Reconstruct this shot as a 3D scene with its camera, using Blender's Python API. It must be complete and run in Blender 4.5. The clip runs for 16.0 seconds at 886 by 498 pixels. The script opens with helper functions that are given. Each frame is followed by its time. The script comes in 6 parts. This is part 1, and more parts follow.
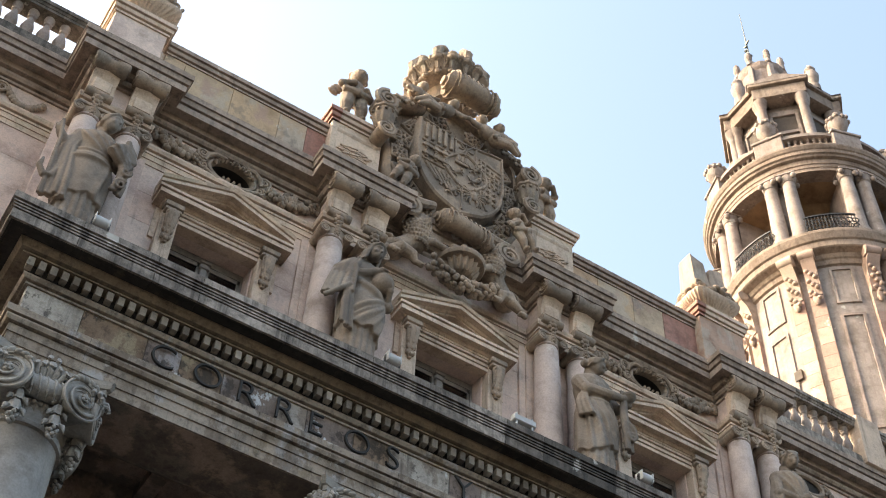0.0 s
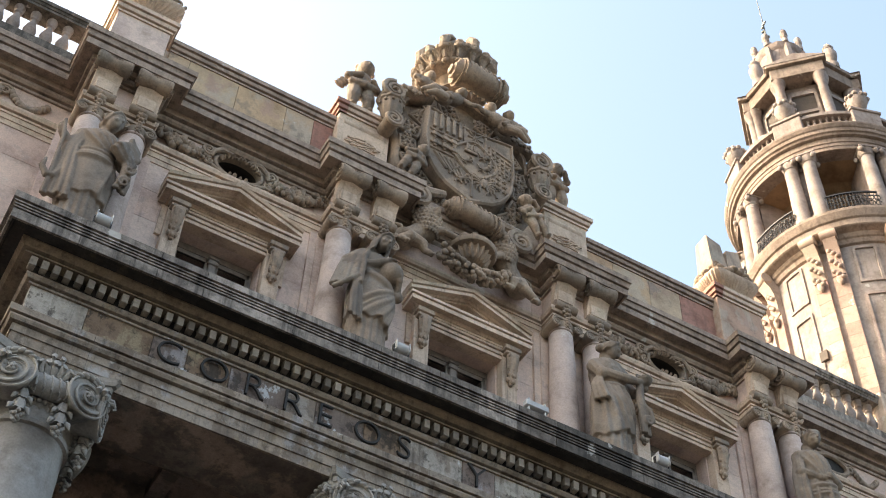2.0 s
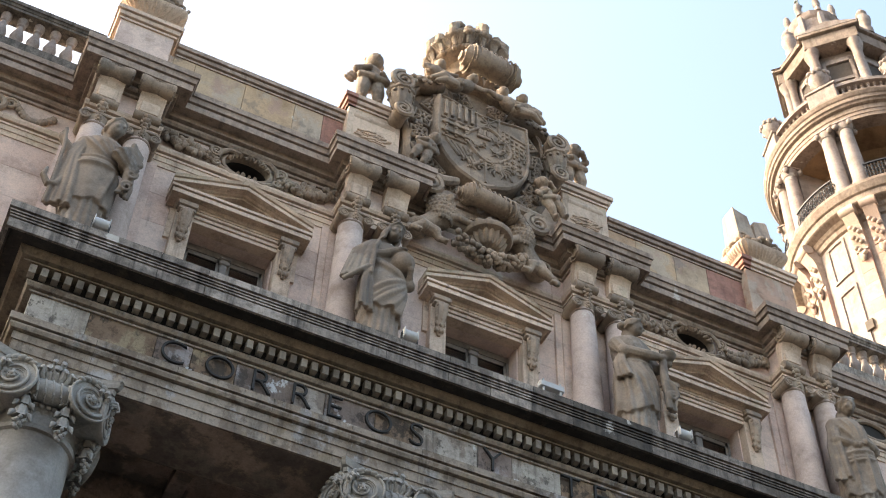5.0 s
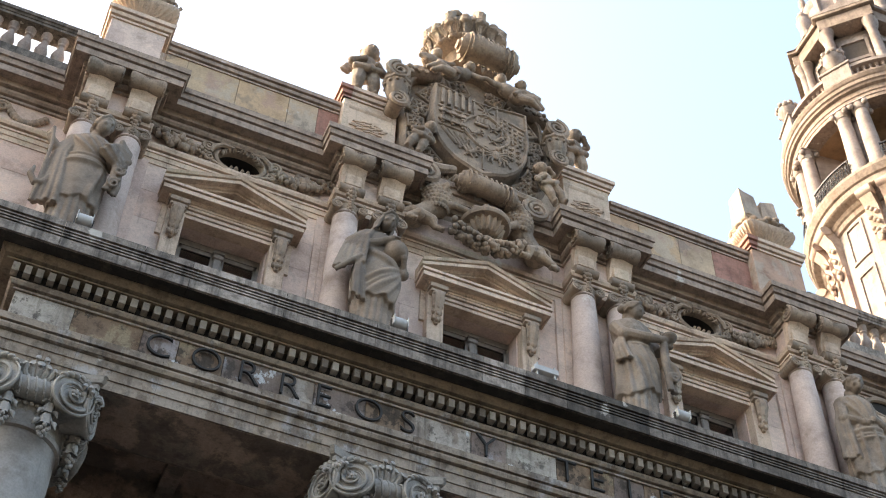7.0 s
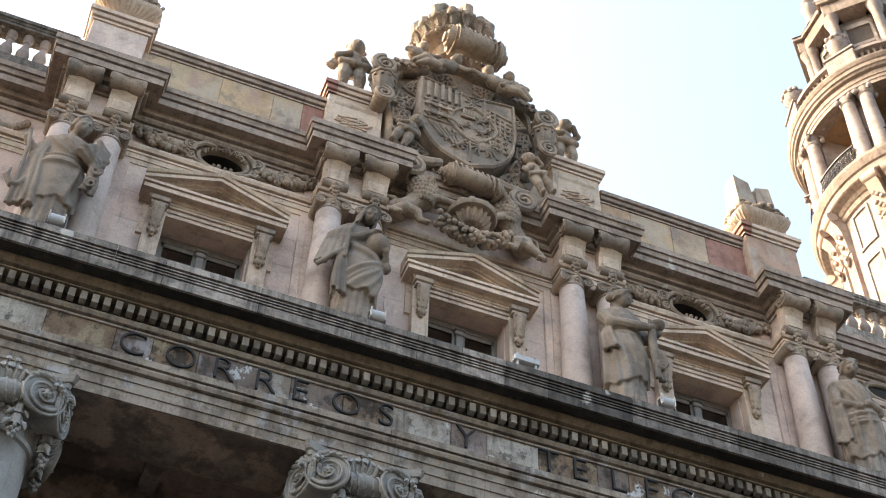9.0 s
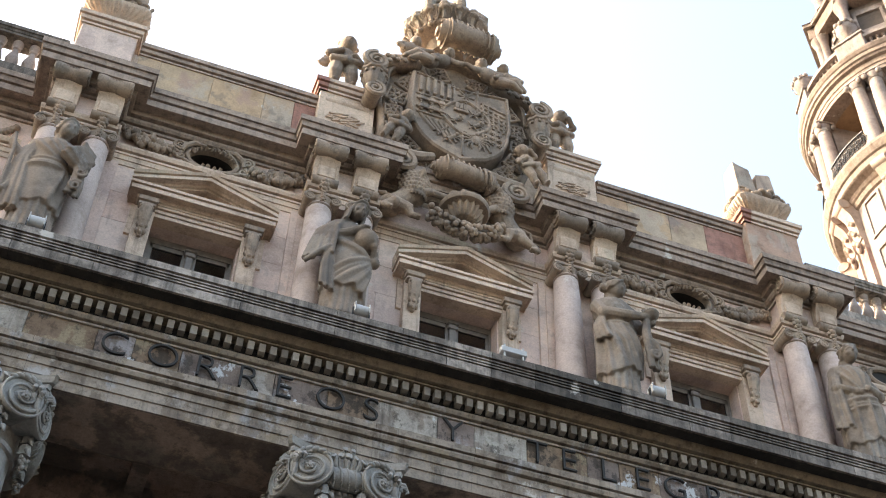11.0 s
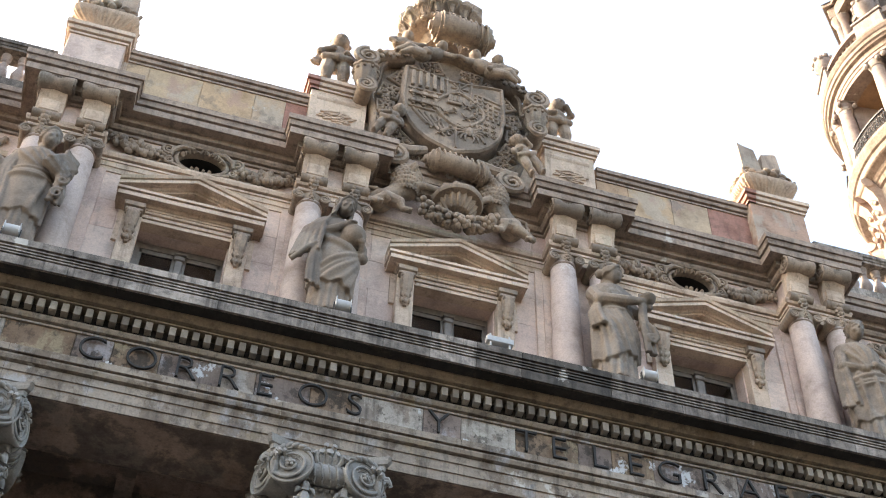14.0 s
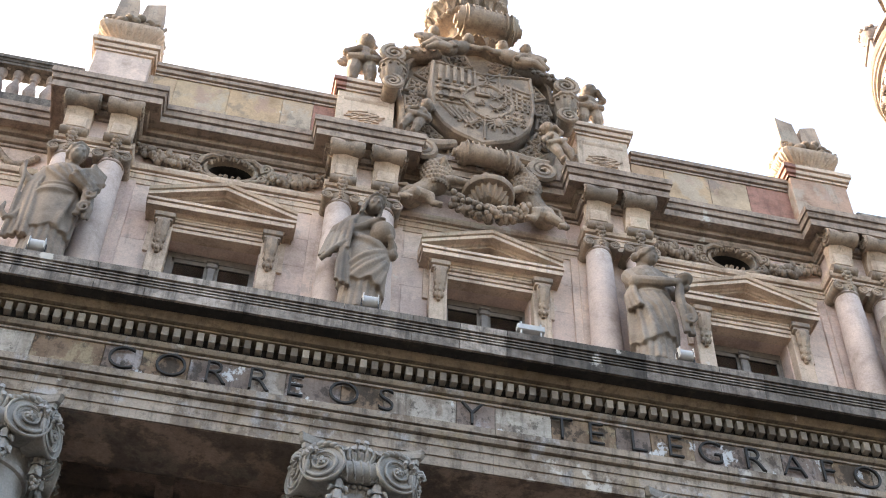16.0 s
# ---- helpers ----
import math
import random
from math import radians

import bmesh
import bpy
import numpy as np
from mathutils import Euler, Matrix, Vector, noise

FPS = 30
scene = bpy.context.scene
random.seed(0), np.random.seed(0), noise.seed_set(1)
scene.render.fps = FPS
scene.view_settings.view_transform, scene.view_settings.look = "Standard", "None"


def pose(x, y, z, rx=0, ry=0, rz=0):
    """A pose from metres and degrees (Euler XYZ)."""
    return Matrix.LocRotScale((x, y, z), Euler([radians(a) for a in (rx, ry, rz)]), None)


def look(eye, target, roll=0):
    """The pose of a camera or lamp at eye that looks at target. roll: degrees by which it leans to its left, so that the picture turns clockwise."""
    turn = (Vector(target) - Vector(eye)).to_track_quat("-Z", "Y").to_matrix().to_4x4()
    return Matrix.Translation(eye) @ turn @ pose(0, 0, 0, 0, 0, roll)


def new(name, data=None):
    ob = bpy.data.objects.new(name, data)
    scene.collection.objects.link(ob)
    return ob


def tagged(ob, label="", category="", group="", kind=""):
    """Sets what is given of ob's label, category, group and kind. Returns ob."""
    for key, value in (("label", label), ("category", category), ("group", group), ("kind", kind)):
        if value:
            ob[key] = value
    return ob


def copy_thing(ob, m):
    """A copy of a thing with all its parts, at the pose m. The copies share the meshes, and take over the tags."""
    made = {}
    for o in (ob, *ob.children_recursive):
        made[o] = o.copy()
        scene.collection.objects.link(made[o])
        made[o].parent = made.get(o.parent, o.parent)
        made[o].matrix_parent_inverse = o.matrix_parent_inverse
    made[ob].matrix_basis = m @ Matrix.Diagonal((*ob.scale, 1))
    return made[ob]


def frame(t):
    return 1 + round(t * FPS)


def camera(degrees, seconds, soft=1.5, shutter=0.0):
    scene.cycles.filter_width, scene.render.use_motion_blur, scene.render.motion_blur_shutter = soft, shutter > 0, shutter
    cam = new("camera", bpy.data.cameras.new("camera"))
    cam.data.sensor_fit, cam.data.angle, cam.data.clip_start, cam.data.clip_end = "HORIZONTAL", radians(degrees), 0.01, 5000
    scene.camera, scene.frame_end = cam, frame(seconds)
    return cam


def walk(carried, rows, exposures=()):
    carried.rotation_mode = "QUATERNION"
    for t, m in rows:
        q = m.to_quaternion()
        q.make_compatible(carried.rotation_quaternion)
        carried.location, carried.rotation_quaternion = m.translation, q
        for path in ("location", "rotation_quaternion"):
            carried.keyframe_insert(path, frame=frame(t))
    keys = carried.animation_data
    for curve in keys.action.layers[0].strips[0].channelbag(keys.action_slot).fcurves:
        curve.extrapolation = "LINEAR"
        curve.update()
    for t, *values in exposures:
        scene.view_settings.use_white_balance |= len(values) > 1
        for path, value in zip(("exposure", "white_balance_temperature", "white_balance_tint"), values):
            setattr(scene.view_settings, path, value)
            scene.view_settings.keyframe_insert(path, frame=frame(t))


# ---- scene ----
cam = camera(35.4, 16.0, soft=1.05)
PATH = [
    (0, (-10.488, -18.465, 1.953), (-9.844, -17.341, 3.477), 3.3),
    (0.5, (-10.385, -18.47, 1.951), (-9.748, -17.341, 3.474), 3.3),
    (1, (-10.273, -18.475, 1.945), (-9.642, -17.34, 3.466), 3.1),
    (1.5, (-10.146, -18.469, 1.969), (-9.524, -17.328, 3.489), 2.9),
    (2, (-10.013, -18.487, 1.991), (-9.403, -17.337, 3.51), 2.8),
    (2.5, (-9.86, -18.497, 2.001), (-9.266, -17.338, 3.519), 2.7),
    (3, (-9.702, -18.521, 2.015), (-9.123, -17.353, 3.531), 2.6),
    (3.5, (-9.524, -18.567, 1.995), (-8.957, -17.392, 3.511), 2.5),
    (4, (-9.355, -18.611, 2.004), (-8.799, -17.43, 3.519), 2.4),
    (6.5, (-8.344, -18.735, 2.013), (-7.846, -17.527, 3.527), 2.1),
    (7, (-8.12, -18.754, 2.005), (-7.633, -17.54, 3.518), 2.1),
    (7.5, (-7.907, -18.781, 2.013), (-7.431, -17.562, 3.526), 2.0),
    (8, (-7.679, -18.797, 2.042), (-7.212, -17.575, 3.554), 2.0),
    (8.5, (-7.47, -18.83, 2.049), (-7.011, -17.604, 3.561), 1.9),
    (9, (-7.262, -18.892, 2.038), (-6.809, -17.663, 3.55), 1.9),
    (11.5, (-6.262, -19.022, 2.076), (-5.86, -17.775, 3.587), 1.9),
    (12, (-6.048, -19.031, 2.099), (-5.657, -17.782, 3.611), 1.9),
    (12.5, (-5.827, -19.052, 2.113), (-5.448, -17.8, 3.626), 1.9),
    (13, (-5.632, -19.031, 2.136), (-5.262, -17.777, 3.649), 1.9),
    (13.5, (-5.439, -19.062, 2.127), (-5.08, -17.803, 3.64), 1.8),
    (14, (-5.233, -19.065, 2.129), (-4.89, -17.802, 3.642), 1.8),
    (14.5, (-5.062, -19.067, 2.146), (-4.74, -17.799, 3.66), 1.7),
    (15, (-4.855, -19.045, 2.169), (-4.56, -17.771, 3.682), 1.7),
    (15.5, (-4.668, -19.048, 2.149), (-4.399, -17.768, 3.662), 1.7),
    (16, (-4.463, -19.0, 2.139), (-4.216, -17.716, 3.652), 1.7),
]
walk(cam, [(t, look(eye, target, roll)) for t, eye, target, roll in PATH],
     exposures=[(0, 2.2, 7800, 5), (8, 2.5, 7700, 6), (12.5, 2.66, 7700, 6), (16, 2.93, 7800, 9)])

# ---- world, sun, exposure ----
SUN_AZ, SUN_EL = 153.0, 33.0          # the way to the sun: degrees from +x, height
world = bpy.data.worlds.new("sky")
scene.world = world
world.use_nodes = True
wn = world.node_tree.nodes
sky = wn.new("ShaderNodeTexSky")
sky.sky_type, sky.sun_disc = "NISHITA", False
sky.sun_elevation, sky.sun_rotation = radians(SUN_EL), radians(90 - SUN_AZ)
sky.air_density, sky.dust_density, sky.ozone_density = 1.0, 4.6, 1.5
world.node_tree.links.new(sky.outputs[0], wn["Background"].inputs[0])
wn["Background"].inputs[1].default_value = 0.15
sun_data = bpy.data.lights.new("sun", "SUN")
sun_data.energy, sun_data.angle, sun_data.color = 1.6, radians(0.5), (1.0, 0.935, 0.885)
sun = new("sun", sun_data)
toward = Vector((math.cos(radians(SUN_AZ)) * math.cos(radians(SUN_EL)), math.sin(radians(SUN_AZ)) * math.cos(radians(SUN_EL)), math.sin(radians(SUN_EL))))
sun.matrix_world = look(toward * 200, (0, 0, 0))



# ---- materials ----
def ramp(nt, fac, stops):
    n = nt.nodes.new("ShaderNodeValToRGB")
    while len(n.color_ramp.elements) < len(stops):
        n.color_ramp.elements.new(0.5)
    for e, (p, c) in zip(n.color_ramp.elements, stops):
        e.position, e.color = p, (*c, 1)
    nt.links.new(fac, n.inputs[0])
    return n.outputs[0]


def mixed(nt, a, b, fac, mode="MIX"):
    n = nt.nodes.new("ShaderNodeMix")
    n.data_type, n.blend_type, n.clamp_factor = "RGBA", mode, True
    for value, socket in ((a, n.inputs[6]), (b, n.inputs[7]), (fac, n.inputs[0])):
        if isinstance(value, (int, float)):
            socket.default_value = value
        elif isinstance(value, tuple):
            socket.default_value = (*value, 1)
        else:
            nt.links.new(value, socket)
    return n.outputs[2]


def noise_of(nt, vector, scale, detail=4.0, rough=0.55, stretch=(1, 1, 1)):
    m = nt.nodes.new("ShaderNodeMapping")
    m.inputs["Scale"].default_value = stretch
    nt.links.new(vector, m.inputs["Vector"])
    n = nt.nodes.new("ShaderNodeTexNoise")
    n.inputs["Scale"].default_value, n.inputs["Detail"].default_value, n.inputs["Roughness"].default_value = scale, detail, rough
    nt.links.new(m.outputs[0], n.inputs["Vector"])
    return n.outputs["Fac"]


def stone(name, tones, soot=(0.055, 0.05, 0.045), soot_from=0.52, soot_most=0.75, light=(0.6, 0.57, 0.52), rough=0.85, bump=0.25, streak=0.5, pale_from=0.67, pale_scale=1.3, pale_most=0.6, patches=()):
    """Weathered stone: a tone for each block, clouds of soot, runs of dirt, pale patches and a fine grain."""
    mat = bpy.data.materials.new(name)
    mat.use_nodes = True
    nt = mat.node_tree
    bsdf = nt.nodes["Principled BSDF"]
    where = nt.nodes.new("ShaderNodeNewGeometry").outputs["Position"]
    info = nt.nodes.new("ShaderNodeObjectInfo").outputs["Random"]
    base = ramp(nt, info, [(i / max(1, len(tones) - 1), t) for i, t in enumerate(tones)])
    cloud = noise_of(nt, where, 1.1, 7, 0.68)
    tint = ramp(nt, cloud, [(0.33, (0.62, 0.58, 0.54)), (0.5, (1, 0.98, 0.96)), (0.68, (1.2, 1.16, 1.1))])
    base = mixed(nt, base, tint, 1.0, "MULTIPLY")
    for k, (colour, scale, start, most) in enumerate(patches):
        shifted = nt.nodes.new("ShaderNodeVectorMath")
        shifted.operation = "ADD"
        shifted.inputs[1].default_value = (13.7 * k + 5, 3.1 * k, 7.3 * k)
        nt.links.new(where, shifted.inputs[0])
        spot = ramp(nt, noise_of(nt, shifted.outputs[0], scale, 6, 0.66, (1, 1, 0.7)), [(start, (0, 0, 0)), (start + 0.05, (most,) * 3)])
        base = mixed(nt, base, colour, spot)
    fine = noise_of(nt, where, 26, 4, 0.65)
    base = mixed(nt, base, ramp(nt, fine, [(0.25, (0.83, 0.83, 0.83)), (0.75, (1.15, 1.15, 1.15))]), 1.0, "MULTIPLY")
    runs = noise_of(nt, where, 2.6, 6, 0.7, (2.6, 2.6, 0.2))
    dirt = ramp(nt, runs, [(soot_from, (0, 0, 0)), (soot_from + 0.2, (soot_most * streak,) * 3)])
    base = mixed(nt, base, soot, dirt)
    spots = noise_of(nt, where, 5.5, 8, 0.75)
    grime = ramp(nt, spots, [(soot_from, (0, 0, 0)), (soot_from + 0.16, (soot_most * 0.7,) * 3)])
    base = mixed(nt, base, soot, grime)
    pale = ramp(nt, noise_of(nt, where, pale_scale, 5, 0.62, (1, 1, 0.8)), [(pale_from, (0, 0, 0)), (pale_from + 0.03, (pale_most,) * 3)])
    base = mixed(nt, base, light, pale)
    nt.links.new(base, bsdf.inputs["Base Color"])
    bsdf.inputs["Roughness"].default_value = rough
    bsdf.inputs["Specular IOR Level"].default_value = 0.25
    b = nt.nodes.new("ShaderNodeBump")
    b.inputs["Strength"].default_value, b.inputs["Distance"].default_value = bump, 0.03
    both = nt.nodes.new("ShaderNodeMath")
    both.operation = "ADD"
    nt.links.new(fine, both.inputs[0])
    nt.links.new(spots, both.inputs[1])
    nt.links.new(both.outputs[0], b.inputs["Height"])
    nt.links.new(b.outputs[0], bsdf.inputs["Normal"])
    return mat


def plain(name, colour, rough=0.5, metal=0.0, vary=0.25):
    mat = bpy.data.materials.new(name)
    mat.use_nodes = True
    nt = mat.node_tree
    bsdf = nt.nodes["Principled BSDF"]
    where = nt.nodes.new("ShaderNodeNewGeometry").outputs["Position"]
    f = noise_of(nt, where, 9, 5, 0.65)
    lo, hi = tuple(c * (1 - vary) for c in colour), tuple(min(1, c * (1 + vary)) for c in colour)
    nt.links.new(ramp(nt, f, [(0.3, lo), (0.7, hi)]), bsdf.inputs["Base Color"])
    bsdf.inputs["Roughness"].default_value, bsdf.inputs["Metallic"].default_value = rough, metal
    return mat


WALL = stone("wall stone", [(0.527, 0.389, 0.342), (0.605, 0.485, 0.426), (0.567, 0.460, 0.416), (0.540, 0.419, 0.376), (0.687, 0.562, 0.495)], soot_from=0.6, soot_most=0.45, streak=0.8, pale_from=0.66, patches=(((0.4, 0.3, 0.275), 0.9, 0.55, 0.45), ((0.33, 0.29, 0.27), 2.3, 0.58, 0.4)))
MOULD = stone("moulding stone", [(0.484, 0.379, 0.308), (0.578, 0.460, 0.373)], soot=(0.045, 0.04, 0.036), soot_from=0.545, soot_most=0.75, streak=0.8, patches=(((0.4, 0.345, 0.26), 0.8, 0.57, 0.5),))
DARK = stone("sooty cornice stone", [(0.097, 0.085, 0.075), (0.221, 0.193, 0.171), (0.376, 0.332, 0.298), (0.156, 0.136, 0.121), (0.286, 0.249, 0.225)], soot=(0.025, 0.023, 0.021), soot_from=0.45, soot_most=0.8, streak=0.9)
# Near-black copy of the cornice stone: shade of undersides and gaps put into colour.
SHADE_STONE = stone("shade-black stone", [(0.035, 0.032, 0.03), (0.05, 0.044, 0.04)], soot=(0.02, 0.018, 0.017), soot_from=0.45, soot_most=0.8, pale_from=0.8, patches=(((0.1, 0.075, 0.055), 2.2, 0.56, 0.5),))
FRIEZE = stone("grey frieze marble", [(0.416, 0.394, 0.362), (0.347, 0.311, 0.285), (0.381, 0.354, 0.326)], soot=(0.026, 0.023, 0.022), soot_from=0.52, soot_most=0.85, streak=0.8, pale_scale=2.2, pale_most=0.85, light=(0.6, 0.62, 0.64), pale_from=0.6, patches=(((0.17, 0.125, 0.1), 1.7, 0.55, 0.6), ((0.05, 0.043, 0.038), 3.6, 0.57, 0.7)))
FRIEZE_BROWN = stone("brown frieze marble", [(0.206, 0.146, 0.106), (0.242, 0.176, 0.128)], soot=(0.026, 0.023, 0.022), soot_from=0.52, soot_most=0.85, streak=0.8, pale_scale=2.2, pale_most=0.85, light=(0.6, 0.62, 0.64), pale_from=0.63, patches=(((0.32, 0.265, 0.18), 2.1, 0.55, 0.7), ((0.045, 0.038, 0.033), 2.6, 0.52, 0.8)))
FRIEZE_DARK = stone("purple-grey frieze marble", [(0.242, 0.196, 0.179), (0.181, 0.146, 0.132), (0.278, 0.228, 0.211)], soot=(0.026, 0.023, 0.022), soot_from=0.52, soot_most=0.85, streak=0.8, pale_scale=2.2, pale_most=0.85, light=(0.6, 0.62, 0.64), pale_from=0.6, patches=(((0.36, 0.35, 0.37), 1.9, 0.56, 0.6), ((0.05, 0.043, 0.038), 3.1, 0.53, 0.75)))
ARCHI = stone("architrave stone", [(0.238, 0.205, 0.176), (0.350, 0.301, 0.259), (0.276, 0.237, 0.201), (0.313, 0.260, 0.211)], soot=(0.028, 0.025, 0.023), soot_from=0.51, soot_most=0.8, pale_from=0.64, streak=0.8, patches=(((0.38, 0.375, 0.38), 1.4, 0.57, 0.6), ((0.13, 0.095, 0.07), 2.2, 0.54, 0.65), ((0.28, 0.22, 0.14), 1.1, 0.57, 0.5)))
DENTIL = stone("dentil stone", [(0.303, 0.271, 0.235), (0.227, 0.199, 0.171), (0.129, 0.110, 0.094), (0.341, 0.307, 0.272), (0.257, 0.227, 0.194)], soot=(0.03, 0.027, 0.025), soot_from=0.55, soot_most=0.7)
PARAPET = stone("parapet slab stone", [(0.387, 0.254, 0.205), (0.416, 0.319, 0.222), (0.401, 0.319, 0.256), (0.444, 0.319, 0.210), (0.416, 0.254, 0.194)], soot_from=0.57, soot_most=0.6, patches=(((0.41, 0.355, 0.295), 0.9, 0.52, 0.6), ((0.36, 0.235, 0.2), 0.8, 0.55, 0.6), ((0.17, 0.15, 0.13), 1.5, 0.57, 0.5)))
RED = stone("red sandstone", [(0.304, 0.152, 0.119), (0.343, 0.185, 0.152)], soot_from=0.5, soot_most=0.6)
CARVED = stone("carved stone", [(0.302, 0.235, 0.186), (0.336, 0.263, 0.209)], soot=(0.05, 0.043, 0.038), soot_from=0.535, soot_most=0.65, bump=0.22, streak=0.9, pale_from=0.72, patches=(((0.14, 0.12, 0.105), 0.8, 0.5, 0.6), ((0.36, 0.32, 0.26), 0.9, 0.58, 0.45)))
FIGURE = stone("statue stone", [(0.222, 0.179, 0.149), (0.239, 0.196, 0.162), (0.208, 0.170, 0.140)], soot=(0.07, 0.062, 0.055), soot_from=0.58, soot_most=0.4, bump=0.12, streak=0.1, pale_from=0.74, patches=(((0.095, 0.084, 0.076), 0.6, 0.5, 0.6), ((0.27, 0.25, 0.228), 0.8, 0.55, 0.5)))
CAPITAL = stone("grey capital stone", [(0.298, 0.291, 0.278), (0.319, 0.311, 0.298)], soot=(0.04, 0.036, 0.033), soot_from=0.55, soot_most=0.65, bump=0.2)
COLUMN = stone("column stone", [(0.30, 0.30, 0.30), (0.32, 0.31, 0.30)], soot_from=0.62, soot_most=0.4)
ROSE = stone("rose column stone", [(0.468, 0.388, 0.357), (0.443, 0.365, 0.339)], soot_from=0.58, soot_most=0.45)
PALE = stone("pale tower stone", [(0.268, 0.227, 0.213), (0.299, 0.258, 0.244), (0.273, 0.218, 0.203)], soot=(0.15, 0.105, 0.08), soot_from=0.5, soot_most=0.6, streak=0.8)
BROWN = stone("tower moulding stone", [(0.235, 0.183, 0.155), (0.265, 0.21, 0.178)], soot=(0.09, 0.064, 0.048), soot_from=0.5, soot_most=0.75, streak=0.8)
BED = stone("stained crown moulding stone", [(0.216, 0.174, 0.131), (0.254, 0.209, 0.158)], soot=(0.03, 0.026, 0.023), soot_from=0.5, soot_most=0.85)
UPPER = stone("weathered cornice stone", [(0.292, 0.230, 0.193), (0.369, 0.293, 0.244)], soot=(0.05, 0.044, 0.04), soot_from=0.49, soot_most=0.75)
PINK = stone("tower pilaster stone", [(0.347, 0.262, 0.224), (0.305, 0.193, 0.164), (0.370, 0.300, 0.255), (0.326, 0.234, 0.198)], soot=(0.15, 0.1, 0.07), soot_from=0.54, soot_most=0.5)
# Shade of hollows as a colour: window rooms, bell openings, the tower vent.
HOLLOW_SHADE = stone("hollow shade plaster", [(0.085, 0.07, 0.062), (0.105, 0.085, 0.074)], soot_from=0.45, soot_most=0.6)
VAULT = stone("portico ceiling plaster", [(0.340, 0.262, 0.221), (0.391, 0.300, 0.248)], soot=(0.06, 0.052, 0.047), soot_from=0.5, soot_most=0.7, streak=0.3, pale_from=0.8, patches=(((0.1, 0.085, 0.075), 0.6, 0.48, 0.7), ((0.27, 0.23, 0.2), 0.9, 0.54, 0.5), ((0.12, 0.095, 0.08), 1.6, 0.55, 0.6)))
METAL = plain("dark bronze letter", (0.03, 0.028, 0.027), 0.6, 0.3)
IRON = plain("wrought iron", (0.03, 0.028, 0.028), 0.5, 0.4)
OCHRE = stone("loggia plaster", [(0.24, 0.15, 0.09), (0.27, 0.18, 0.11)], soot_from=0.55, soot_most=0.5)
WOOD = plain("weathered window wood", (0.17, 0.15, 0.138), 0.6)
# Near-black for the darkness inside the oval lights, painted rather than left to shading.
DIM = plain("oval opening shade", (0.022, 0.019, 0.017), 0.9)
ZINC = plain("grey mast metal", (0.2, 0.21, 0.2), 0.5, 0.3)
LAMP = plain("white lamp housing", (0.4, 0.4, 0.4), 0.4, 0.0, 0.1)
ASPHALT = plain("asphalt paving", (0.04, 0.039, 0.038), 0.9)
PLASTER = plain("street facade plaster", (0.1, 0.095, 0.088), 0.9)
GLASS = bpy.data.materials.new("window glass")
GLASS.use_nodes = True
gb = GLASS.node_tree.nodes["Principled BSDF"]
gb.inputs["Base Color"].default_value, gb.inputs["Roughness"].default_value = (0.8, 0.85, 0.85, 1), 0.06
gb.inputs["Transmission Weight"].default_value, gb.inputs["IOR"].default_value = 1.0, 1.45


